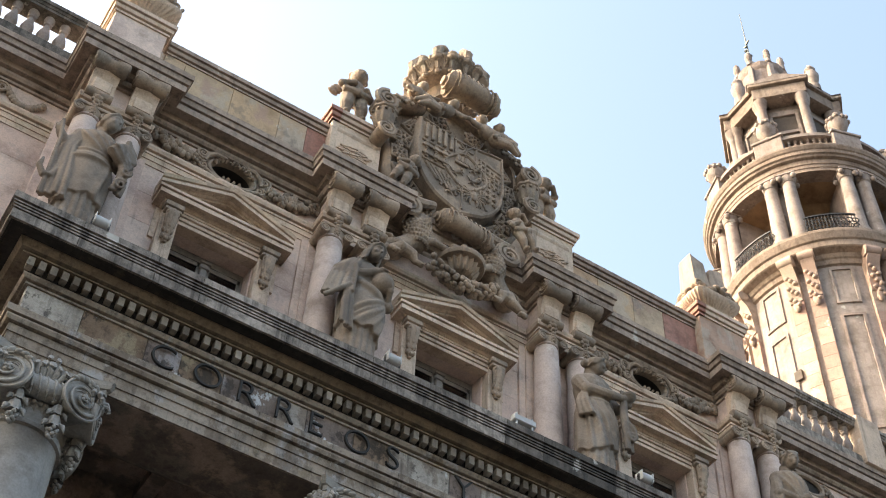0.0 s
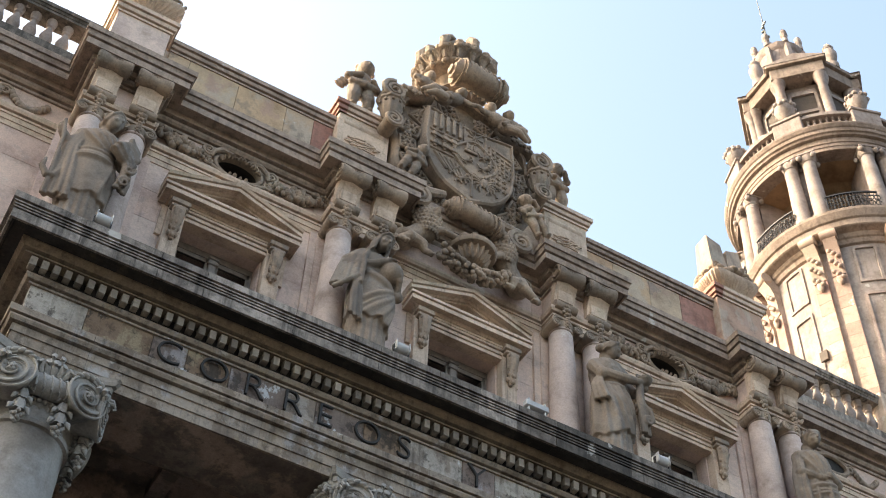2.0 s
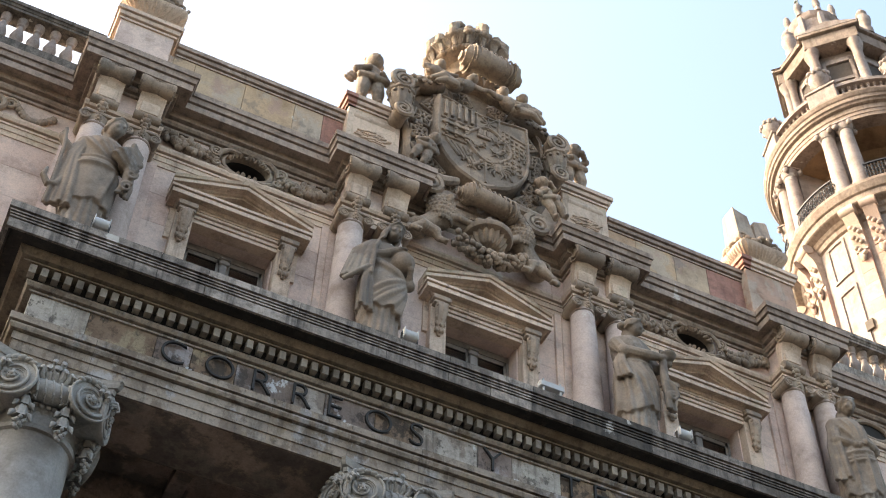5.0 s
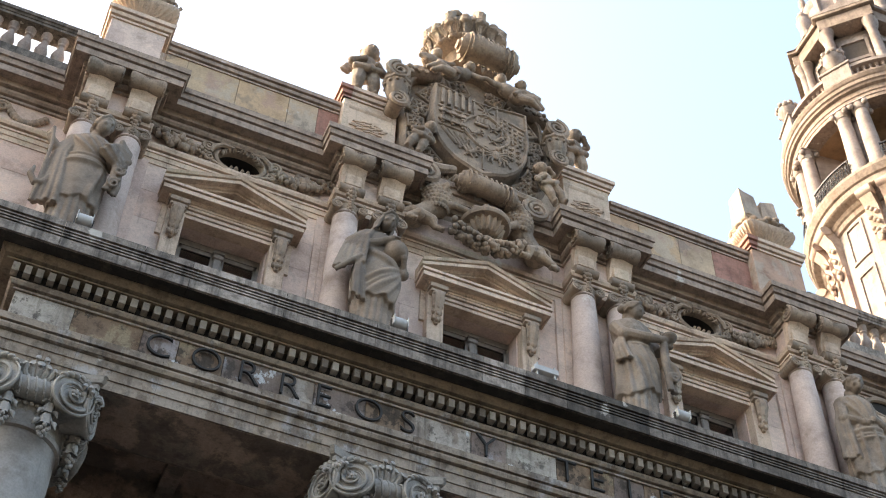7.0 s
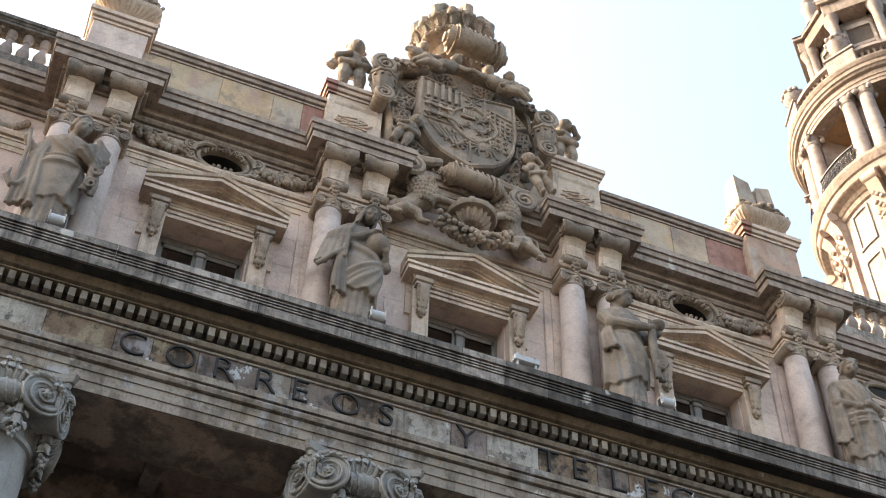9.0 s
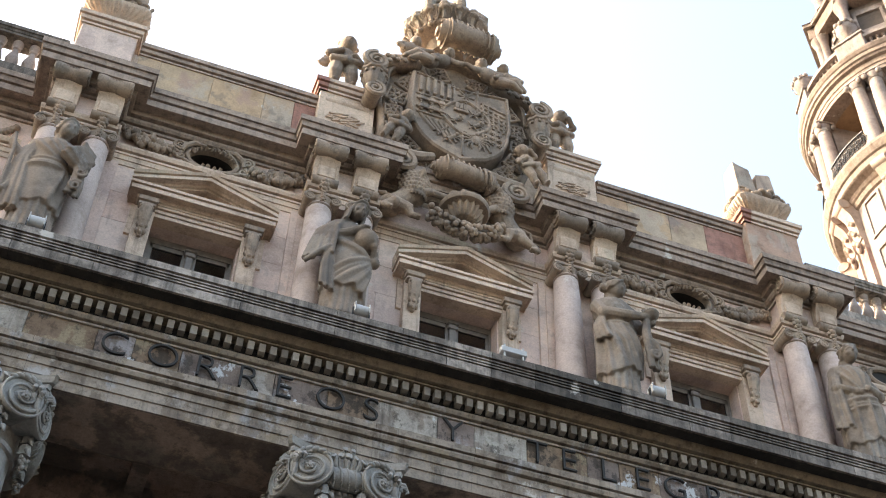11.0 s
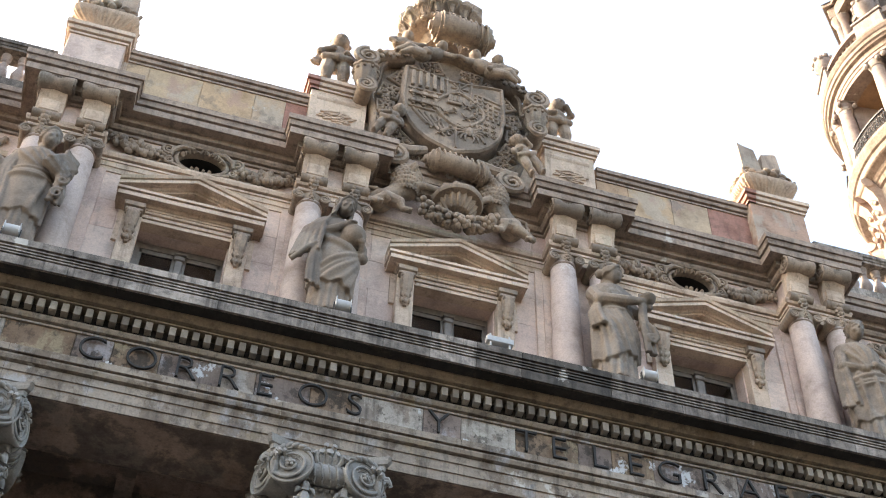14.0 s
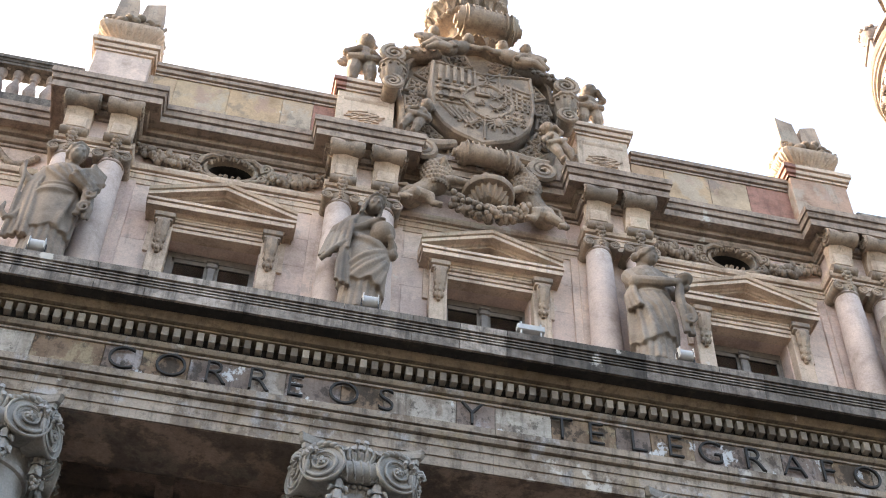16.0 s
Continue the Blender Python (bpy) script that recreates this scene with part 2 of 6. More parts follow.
# ---- shapes ----
class Shape:
    """Points and faces of one mesh."""

    def __init__(self):
        self.v, self.f = [], []

    def grid(self, rings, around=False, ends=False):
        """Skin over rings of equal length; around: each ring closes; ends: caps."""
        o, n = len(self.v), len(rings[0])
        for r in rings:
            self.v += [tuple(p) for p in r]
        for i in range(len(rings) - 1):
            for j in range(n if around else n - 1):
                a, b = o + i * n + j, o + i * n + (j + 1) % n
                self.f.append((a, b, b + n, a + n))
        if ends and around:
            self.f.append(tuple(range(o + n - 1, o - 1, -1)))
            self.f.append(tuple(range(o + (len(rings) - 1) * n, o + len(rings) * n)))
        return self

    def box(self, x0, x1, y0, y1, z0, z1, chamfer=0.0):
        c = min(chamfer, (x1 - x0) / 3, (y1 - y0) / 3, (z1 - z0) / 3)
        if c <= 0:
            return self.grid([[(x0, y0, z), (x1, y0, z), (x1, y1, z), (x0, y1, z)] for z in (z0, z1)], True, True)
        def ring(d, z):
            e = d + c
            return [(x0 + e, y0 + d, z), (x1 - e, y0 + d, z), (x1 - d, y0 + e, z), (x1 - d, y1 - e, z), (x1 - e, y1 - d, z), (x0 + e, y1 - d, z), (x0 + d, y1 - e, z), (x0 + d, y0 + e, z)]
        return self.grid([ring(c, z0), ring(0, z0 + c), ring(0, z1 - c), ring(c, z1)], True, True)

    def sweep(self, path, profile, closed=False):
        """A moulding: profile points (out, z) carried along a plan path, mitred; outside lies to the right of the way.
        The narrow fillets between its members are cut in deeper."""
        cut, k = list(profile), 1
        while k < len(cut) - 2:
            (a, _), (b, z0), (c, z1), (d, _) = profile[k - 1:k + 3]
            if b < a and d > c and abs(b - c) < 0.004 and 0 < z1 - z0 < 0.04:
                cut[k], cut[k + 1] = (b - 0.04, z0 - 0.004), (c - 0.04, z1 + 0.004)
                k += 1
            k += 1
        profile = cut
        n, rings = len(path), []
        for i, (x, y) in enumerate(path):
            a = path[i - 1] if (i or closed) else None
            b = path[(i + 1) % n] if (i < n - 1 or closed) else None
            dirs = []
            for p, q in ((a, (x, y)), ((x, y), b)):
                if p is not None and q is not None:
                    d = Vector((q[0] - p[0], q[1] - p[1])).normalized()
                    dirs.append(Vector((d.y, -d.x)))
            m = dirs[0] if len(dirs) == 1 else (dirs[0] + dirs[1]) / (1 + dirs[0].dot(dirs[1]))
            rings.append([(x + m.x * o, y + m.y * o, z) for o, z in profile])
        if closed:
            rings.append(rings[0])
        return self.grid(rings)

    def lathe(self, profile, n=24, at=(0, 0, 0), start=0.0, turn=360.0, flute=None):
        """Profile (radius, z) turned about an upright axis."""
        whole = turn >= 360
        rings = []
        for r, z in profile:
            ring = []
            for i in range(n + (0 if whole else 1)):
                a = radians(start + turn * i / n)
                k = r * (1 + (flute[1] * math.cos(flute[0] * a) if flute else 0))
                ring.append((at[0] + k * math.cos(a), at[1] + k * math.sin(a), at[2] + z))
            rings.append(ring)
        return self.grid(rings, whole, whole)

    def blob(self, at, size, n=8, m=6, turn=None):
        """An ellipsoid."""
        size = (size,) * 3 if isinstance(size, (int, float)) else size
        rot = Euler([radians(a) for a in turn]).to_matrix() if turn else None
        rings = []
        for i in range(m + 1):
            t = math.pi * (0.04 + 0.92 * i / m)
            ring = []
            for j in range(n):
                p = math.tau * j / n
                q = Vector((math.sin(t) * math.cos(p) * size[0], math.sin(t) * math.sin(p) * size[1], -math.cos(t) * size[2]))
                ring.append(tuple((rot @ q if rot else q) + Vector(at)))
            rings.append(ring)
        return self.grid(rings, True, True)

    def tube(self, points, radii, n=8):
        """A rounded limb through points."""
        radii = [radii] * len(points) if isinstance(radii, (int, float)) else radii
        pts = [Vector(p) for p in points]
        rings = []
        for i, p in enumerate(pts):
            d = (pts[min(i + 1, len(pts) - 1)] - pts[max(i - 1, 0)]).normalized()
            u = d.cross(Vector((0, 1, 0)) if abs(d.y) < 0.9 else Vector((1, 0, 0))).normalized()
            w = d.cross(u)
            rings.append([tuple(p + (u * math.cos(math.tau * j / n) + w * math.sin(math.tau * j / n)) * radii[i]) for j in range(n)])
        return self.grid(rings, True, True)

    def spiral(self, at, r0, turns, wire, axis="y", hand=1, start=0.0, steps=14, depth=1.0):
        """A volute: a tapering roll that winds inwards in a plane across axis."""
        pts, radii = [], []
        k = int(steps * turns)
        for i in range(k + 1):
            a, s = radians(start) + hand * math.tau * i / steps, 1 - 0.86 * i / k
            u, w = r0 * s * math.cos(a), r0 * s * math.sin(a)
            off = -0.10 * r0 * i / k * depth
            pts.append((at[0] + u, at[1] + off, at[2] + w) if axis == "y" else (at[0] - off, at[1] + u, at[2] + w))
            radii.append(wire * (0.35 + 0.65 * s))
        return self.tube(pts, radii, 6)

    def moved(self, m):
        self.v = [tuple(m @ Vector(p)) for p in self.v]
        return self

    def mesh(self, name, material, sharp=38):
        me = bpy.data.meshes.new(name)
        me.from_pydata(self.v, [], self.f)
        me.materials.append(material)
        me.polygons.foreach_set("use_smooth", [True] * len(me.polygons))
        me.set_sharp_from_angle(angle=radians(sharp))
        me.update()
        return me


def thing(name, at=(0, 0, 0), label="", category="", group="", kind="", shape=None, material=None, sharp=38):
    ob = new(name, shape.mesh(name, material, sharp) if shape else None)
    ob.location = at
    return tagged(ob, label, category, group, kind)


def part(name, shape, material, parent, label="", at=(0, 0, 0), sharp=38):
    ob = new(name, shape if isinstance(shape, bpy.types.Mesh) else shape.mesh(name, material, sharp))
    ob.parent, ob.location = parent, at
    return tagged(ob, label) if label else ob


def fused(ob, voxel, smooth=3, rough=0.0, size=0.15):
    """Grow the shapes of a carving into one skin."""
    m = ob.modifiers.new("fuse", "REMESH")
    m.mode, m.voxel_size, m.use_smooth_shade = "VOXEL", voxel, True
    s = ob.modifiers.new("soften", "SMOOTH")
    s.factor, s.iterations = 0.5, smooth
    if rough:
        t = bpy.data.textures.new("chisel", "CLOUDS")
        t.noise_scale, t.noise_depth = size, 2
        d = ob.modifiers.new("chisel", "DISPLACE")
        d.texture, d.strength, d.mid_level, d.texture_coords = t, rough, 0.5, "GLOBAL"
    return ob


# ---- setting ----
BAY = 5.5
PIERS = [-8.25, -2.75, 2.75, 8.25]
BAYS = [-5.5, 0.0, 5.5]
GROUND = 0.4
thing("ground", kind="structure", label="grey asphalt street and square in front of the building", category="ground", material=ASPHALT,
      shape=Shape().box(-900, 900, -900, 900, GROUND - 0.5, GROUND))
# added block across the square, unseen behind the camera: cuts low sky light
far = Shape().box(-90, 90, -58, -46, GROUND, 24)
for i in range(20):
    for z in (4, 10, 16):
        far.box(-84 + i * 8.6, -81.5 + i * 8.6, -46.0, -45.8, z, z + 3)
thing("backdrop", kind="structure", label="unseen dark block added across the square to hold back low sky light", category="backdrop", shape=far, material=PLASTER)

# upper wall of the centre, with three window openings
WALL_Y, WIN_W, WIN_TOP, WIN_LOW = -0.6, 0.88, 22.75, 20.4
core = Shape()
edges = [-8.9]
for b in BAYS:
    edges += [b - WIN_W, b + WIN_W]
edges.append(9.0)
for i in range(0, len(edges), 2):
    core.box(edges[i], edges[i + 1], WALL_Y + 0.03, 0.4, 18.0, 26.0)
for b in BAYS:
    core.box(b - WIN_W, b + WIN_W, WALL_Y + 0.03, 0.4, 18.0, WIN_LOW)
    core.box(b - WIN_W, b + WIN_W, WALL_Y + 0.03, 0.4, WIN_TOP + 0.01, 24.7)
    core.box(b - WIN_W, b - 0.5, WALL_Y + 0.03, 0.4, 24.7, 26.0)
    core.box(b + 0.5, b + WIN_W, WALL_Y + 0.03, 0.4, 24.7, 26.0)
    core.box(b - 0.5, b + 0.5, WALL_Y + 0.03, 0.4, 25.35, 26.0)
wall_front = thing("wall_front", kind="structure", label="rose-grey ashlar wall with three pedimented windows", category="wall", shape=core, material=WALL)
wings = {}
for side, x0, x1 in (("left", -60.0, -8.9), ("right", 9.0, 60.0)):
    w = Shape().box(x0, x1, 0.05, 1.0, GROUND, 26.0)
    wings[side] = thing("wall_" + side, kind="structure", label="rose-grey ashlar wing wall with a cornice", category="wall", shape=w, material=WALL)
back = Shape().box(-60, 60, 11.5, 12, GROUND, 25.5)
thing("wall_back", kind="structure", label="plain rear wall of the building", category="wall", shape=back, material=WALL)
thing("roof", kind="structure", label="flat roof behind the parapet", category="roof", shape=Shape().box(-60, 60, 0.5, 11.5, 26.0, 26.3), material=PLASTER)

# the upper entablature runs round the four projecting piers
def broken(y_wall, y_pier, hw, y_wing=0.05, reach=60.0):
    path = [(-reach, y_wing)]
    for i, p in enumerate(PIERS):
        path += [(p - hw, y_wing if i == 0 else y_wall), (p - hw, y_pier), (p + hw, y_pier), (p + hw, y_wing if i == 3 else y_wall)]
    return path + [(reach, y_wing)]


UP = broken(WALL_Y, -1.05, 0.66)
cornice = Shape().sweep(UP, [(0, 25.38), (0.05, 25.38), (0.05, 25.45), (0.03, 25.45), (0.03, 25.47), (0.1, 25.48), (0.14, 25.53), (0.15, 25.59), (0.13, 25.6), (0.13, 25.63), (0.22, 25.64), (0.24, 25.72), (0.24, 25.78), (0.43, 25.79), (0.43, 25.74), (0.47, 25.74), (0.47, 25.93), (0.44, 25.94), (0.44, 25.97), (0.5, 25.98), (0.51, 26.06), (0.53, 26.1), (0.51, 26.11), (0.51, 26.13), (0.55, 26.14), (0.55, 26.3), (-0.3, 26.33)])
thing("cornice", kind="structure", label="sooty moulded stone cornice breaking forward over the piers", category="cornice", shape=cornice, material=UPPER, sharp=9)
architrave = Shape().sweep(UP, [(0, 24.16), (0.03, 24.16), (0.03, 24.3), (0.055, 24.3), (0.055, 24.44), (0.08, 24.44), (0.08, 24.5), (0.06, 24.51), (0.06, 24.53), (0.12, 24.54), (0.15, 24.61), (0.15, 24.67), (0.0, 24.69)])
thing("trim", kind="structure", label="moulded stone string course under the frieze", category="trim", shape=architrave, material=MOULD, sharp=9)
# pier bodies behind the columns
for p in PIERS:
    s = Shape().box(p - 0.66, p + 0.66, -1.05, -0.55, 24.2, 26.28).box(p - 0.8, p + 0.8, -0.72, -0.55, 18.8, 24.2)
    s.box(p - 0.95, p + 0.95, -0.67, -0.55, 18.8, 24.18)
    thing("pier", kind="structure", label="shallow rose stone pier behind paired columns", category="pier", group="piers", shape=s, material=WALL)

# parapet: slabs between the pedestals, with a coping
PY = -0.5
coping_profile = [(0, 28.14), (0.04, 28.14), (0.04, 28.2), (0.02, 28.21), (0.02, 28.23), (0.08, 28.24), (0.1, 28.33), (0.08, 28.34), (0.08, 28.36), (0.14, 28.37), (0.14, 28.5), (0.04, 28.56), (-0.5, 28.57)]
low_profile = [(0.06, 26.3), (0.06, 26.55), (0.0, 26.62)]
parapet = thing("parapet", kind="structure", label="attic parapet of beige, rose and red stone slabs", category="parapet",
                shape=Shape().box(-8.3, 8.3, PY + 0.03, PY + 0.5, 26.2, 28.17), material=MOULD)
for a, b in ((-7.6, -3.5), (3.5, 7.45)):
    part("coping", Shape().sweep([(a, PY), (b, PY)], coping_profile), UPPER, parent=parapet, label="dark moulded coping", sharp=9)
    part("plinth", Shape().sweep([(a, PY), (b, PY)], low_profile), UPPER, parent=parapet)
SLABS = [(-7.6, -7.1, PARAPET), (-7.1, -5.9, PARAPET), (-5.9, -4.7, PARAPET), (-4.7, -4.0, PARAPET), (-4.0, -3.5, RED),
         (3.5, 4.3, PARAPET), (4.3, 5.4, PARAPET), (5.4, 6.35, PARAPET), (6.35, 7.45, RED)]

# balustrades on the wings
BAL = [(0.085, 0.0), (0.085, 0.08), (0.05, 0.1), (0.05, 0.14), (0.1, 0.26), (0.115, 0.36), (0.09, 0.5), (0.055, 0.66), (0.05, 0.72), (0.075, 0.75), (0.075, 0.8), (0.05, 0.83), (0.09, 0.9), (0.09, 0.98)]
baluster_mesh = Shape().lathe([(r * 1.3, z * 1.02) for r, z in BAL], 14).mesh("baluster", PALE)
for name, x0, x1 in (("left", -24.0, -9.1), ("right", 9.1, 40.0)):
    rail = Shape().sweep([(x0, -0.25), (x1, -0.25)], [(0.2, 27.63), (0.2, 27.71), (0.22, 27.71), (0.24, 27.77), (0.27, 27.78), (0.27, 27.89), (0.2, 27.92), (-0.25, 27.92), (-0.25, 27.63), (0.2, 27.63)])
    rail.box(x0, x1, -0.45, 0.05, 26.3, 26.6)
    b = thing("balustrade", kind="structure", label="stone balustrade of turned balusters on the wing", category="balustrade", group="wing balustrades", shape=rail, material=DARK, sharp=9)
    n, x, way = 0, (9.75 if name == "right" else -9.75), (1 if name == "right" else -1)
    while x0 < x < x1:
        if n % 10 == 9:
            part("pedestal", Shape().box(x - 0.4, x + 0.4, -0.59, 0.11, 26.3, 28.00, 0.02), MOULD, parent=b)
            x += 0.72 * way
        else:
            part("baluster", baluster_mesh, None, parent=b, at=(x, -0.23, 26.61))
            x += 0.36 * way
            if (n + 1) % 10 == 9:
                x += 0.25 * way
        n += 1

# main entablature of the portico
LX, RX, FY = -8.77, 9.2, -2.6
MAIN = [(LX, 0.0), (LX, FY), (RX, FY), (RX, 0.0)]
entablature = thing("entablature", kind="structure", label="stained stone entablature with a lettered frieze over the portico", category="entablature")
ARCH = [(-0.06, 16.3), (0, 16.3), (0, 16.485), (0.025, 16.487), (0.025, 16.675), (0.05, 16.677), (0.05, 16.82), (0.04, 16.822), (0.04, 16.835), (0.11, 16.84), (0.14, 16.9), (0.14, 16.93), (0.12, 16.935), (0.12, 16.955), (0.17, 16.96), (0.18, 17.08), (0.05, 17.1), (-0.02, 17.11)]
joints = [LX - 0.2, -7.6, -6.3, -4.7, -3.35, -2.1, -0.4, 0.9, 2.0, 3.5, 4.6, 6.1, 7.5, RX + 0.2]
for i in range(len(joints) - 1):
    a, b = joints[i] + 0.003, joints[i + 1] - 0.003
    path = [(LX, 0.0), (LX, FY), (b, FY)] if i == 0 else [(a, FY), (RX, FY), (RX, 0.0)] if i == len(joints) - 2 else [(a, FY), (b, FY)]
    part("architrave_block", Shape().sweep(path, ARCH), ARCHI, parent=entablature, sharp=9)
thing("frieze_backing", kind="structure", label="plain stone core of the frieze", category="frieze", material=DARK,
      shape=Shape().box(LX + 0.05, RX - 0.05, FY + 0.05, FY + 1.15, 16.32, 18.6))
bed = Shape().sweep(MAIN, [(-0.02, 17.72), (0.04, 17.72), (0.04, 17.76), (0.02, 17.76), (0.02, 17.775), (0.09, 17.78), (0.13, 17.83), (0.13, 17.86), (0.05, 17.87)])
crown_bed = Shape().sweep(MAIN, [(0.05, 18.1), (0.27, 18.1), (0.27, 18.13), (0.25, 18.135), (0.25, 18.15), (0.33, 18.16), (0.38, 18.22), (0.4, 18.25), (0.4, 18.29)])
part("soffit", Shape().box(LX + 0.04, RX - 0.04, FY + 0.04, FY + 1.2, 16.295, 16.33), VAULT, parent=entablature, label="dark stained soffit")
part("bed_moulding", bed, ARCHI, parent=entablature, label="stained bed moulding", sharp=9)
part("crown_moulding", crown_bed, BED, parent=entablature, label="ochre-stained crown moulding", sharp=9)
# The shade between the dentils is painted into this band.
part("dentil_backing", Shape().sweep(MAIN, [(0.06, 17.865), (0.06, 18.105)]), SHADE_STONE, parent=entablature, label="band behind the dentils with shade in the colour")
# the top cornice in blocks with a joint between
corona = [(0.655, 18.25), (0.7, 18.25), (0.7, 18.44), (0.68, 18.45), (0.68, 18.465), (0.71, 18.47), (0.71, 18.5), (0.69, 18.505), (0.69, 18.52), (0.72, 18.525), (0.72, 18.555), (0.7, 18.56), (0.7, 18.575), (0.735, 18.58), (0.735, 18.61), (0.72, 18.615), (0.72, 18.63), (0.76, 18.64), (0.76, 18.78), (-0.2, 18.83)]
cuts = [LX - 0.75]
random.seed(4)
while cuts[-1] < RX:
    cuts.append(cuts[-1] + random.choice((0.8, 1.15, 1.3, 1.6)))
cuts[-1] = RX + 0.75
for i in range(len(cuts) - 1):
    a, b = cuts[i] + 0.004, cuts[i + 1] - 0.004
    if i == 0:
        path = [(LX, -0.5), (LX, FY), (b, FY)]
    elif i == len(cuts) - 2:
        path = [(a, FY), (RX, FY), (RX, -0.5)]
    else:
        path = [(a, FY), (b, FY)]
    block = part("cornice_block", Shape().sweep(path, corona), DARK, parent=entablature, sharp=9)
    # Underside in the near-black stone, so its shade is painted in.
    part("drip", Shape().sweep(path, [(0.39, 18.29), (0.6, 18.29), (0.62, 18.27), (0.63, 18.24), (0.655, 18.24), (0.655, 18.27)]), SHADE_STONE, parent=block, label="soffit and drip with shade in the colour", sharp=9)
# Coloured near-black to keep bounced light off the undersides above.
thing("terrace", kind="structure", label="near-black stone terrace behind the main cornice", category="floor", material=SHADE_STONE,
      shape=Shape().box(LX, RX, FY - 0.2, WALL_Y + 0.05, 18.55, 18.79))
thing("ceiling", kind="structure", label="dark stained plaster ceiling of the portico", category="ceiling", material=VAULT,
      shape=Shape().box(LX + 0.1, RX - 0.1, FY + 1.1, 4.0, 17.0, 17.3).box(LX + 0.1, RX - 0.1, FY + 1.0, FY + 1.5, 16.5, 17.1)
      .box(-5.6, -5.3, FY + 1.3, 4, 16.8, 17.02).box(-0.2, 0.1, FY + 1.3, 4, 16.8, 17.02).box(5.2, 5.5, FY + 1.3, 4, 16.8, 17.02))
thing("wall_portico", kind="structure", label="dim stone wall behind the portico columns", category="wall", material=VAULT,
      shape=Shape().box(LX, RX, 0.1, 0.6, GROUND, 17.1).box(LX, LX + 0.4, -1.0, 0.2, GROUND, 17.0).box(RX - 0.4, RX, -1.0, 0.2, GROUND, 17.0))


# ---- giant columns ----
def blossom(s, x, y, z, r, n=5):
    """A small carved flower or leaf knot."""
    s.blob((x, y, z), (r * 0.6, r * 0.6, r * 0.6), 6, 4)
    for i in range(n):
        a = math.tau * i / n + 0.3
        s.blob((x + r * 0.75 * math.cos(a), y + 0.1 * r, z + r * 0.75 * math.sin(a)), (r * 0.5, r * 0.4, r * 0.5), 6, 4)


def drop(s, x, y, z, length, r):
    """A hanging garland of buds, thinning downwards."""
    k = max(3, int(length / (r * 1.1)))
    for i in range(k):
        q = 1 - 0.35 * i / k if i < k - 2 else 1.1 - 0.3 * (i - k + 2)
        s.blob((x, y, z - length * i / k), (r * q, r * q * 0.9, r * 0.8 * q), 7, 5)
        for e in (-1, 1):
            s.blob((x + e * r * 0.8 * q, y + 0.2 * r, z - length * (i + 0.4) / k), (r * 0.55 * q, r * 0.5 * q, r * 0.6 * q), 6, 4)


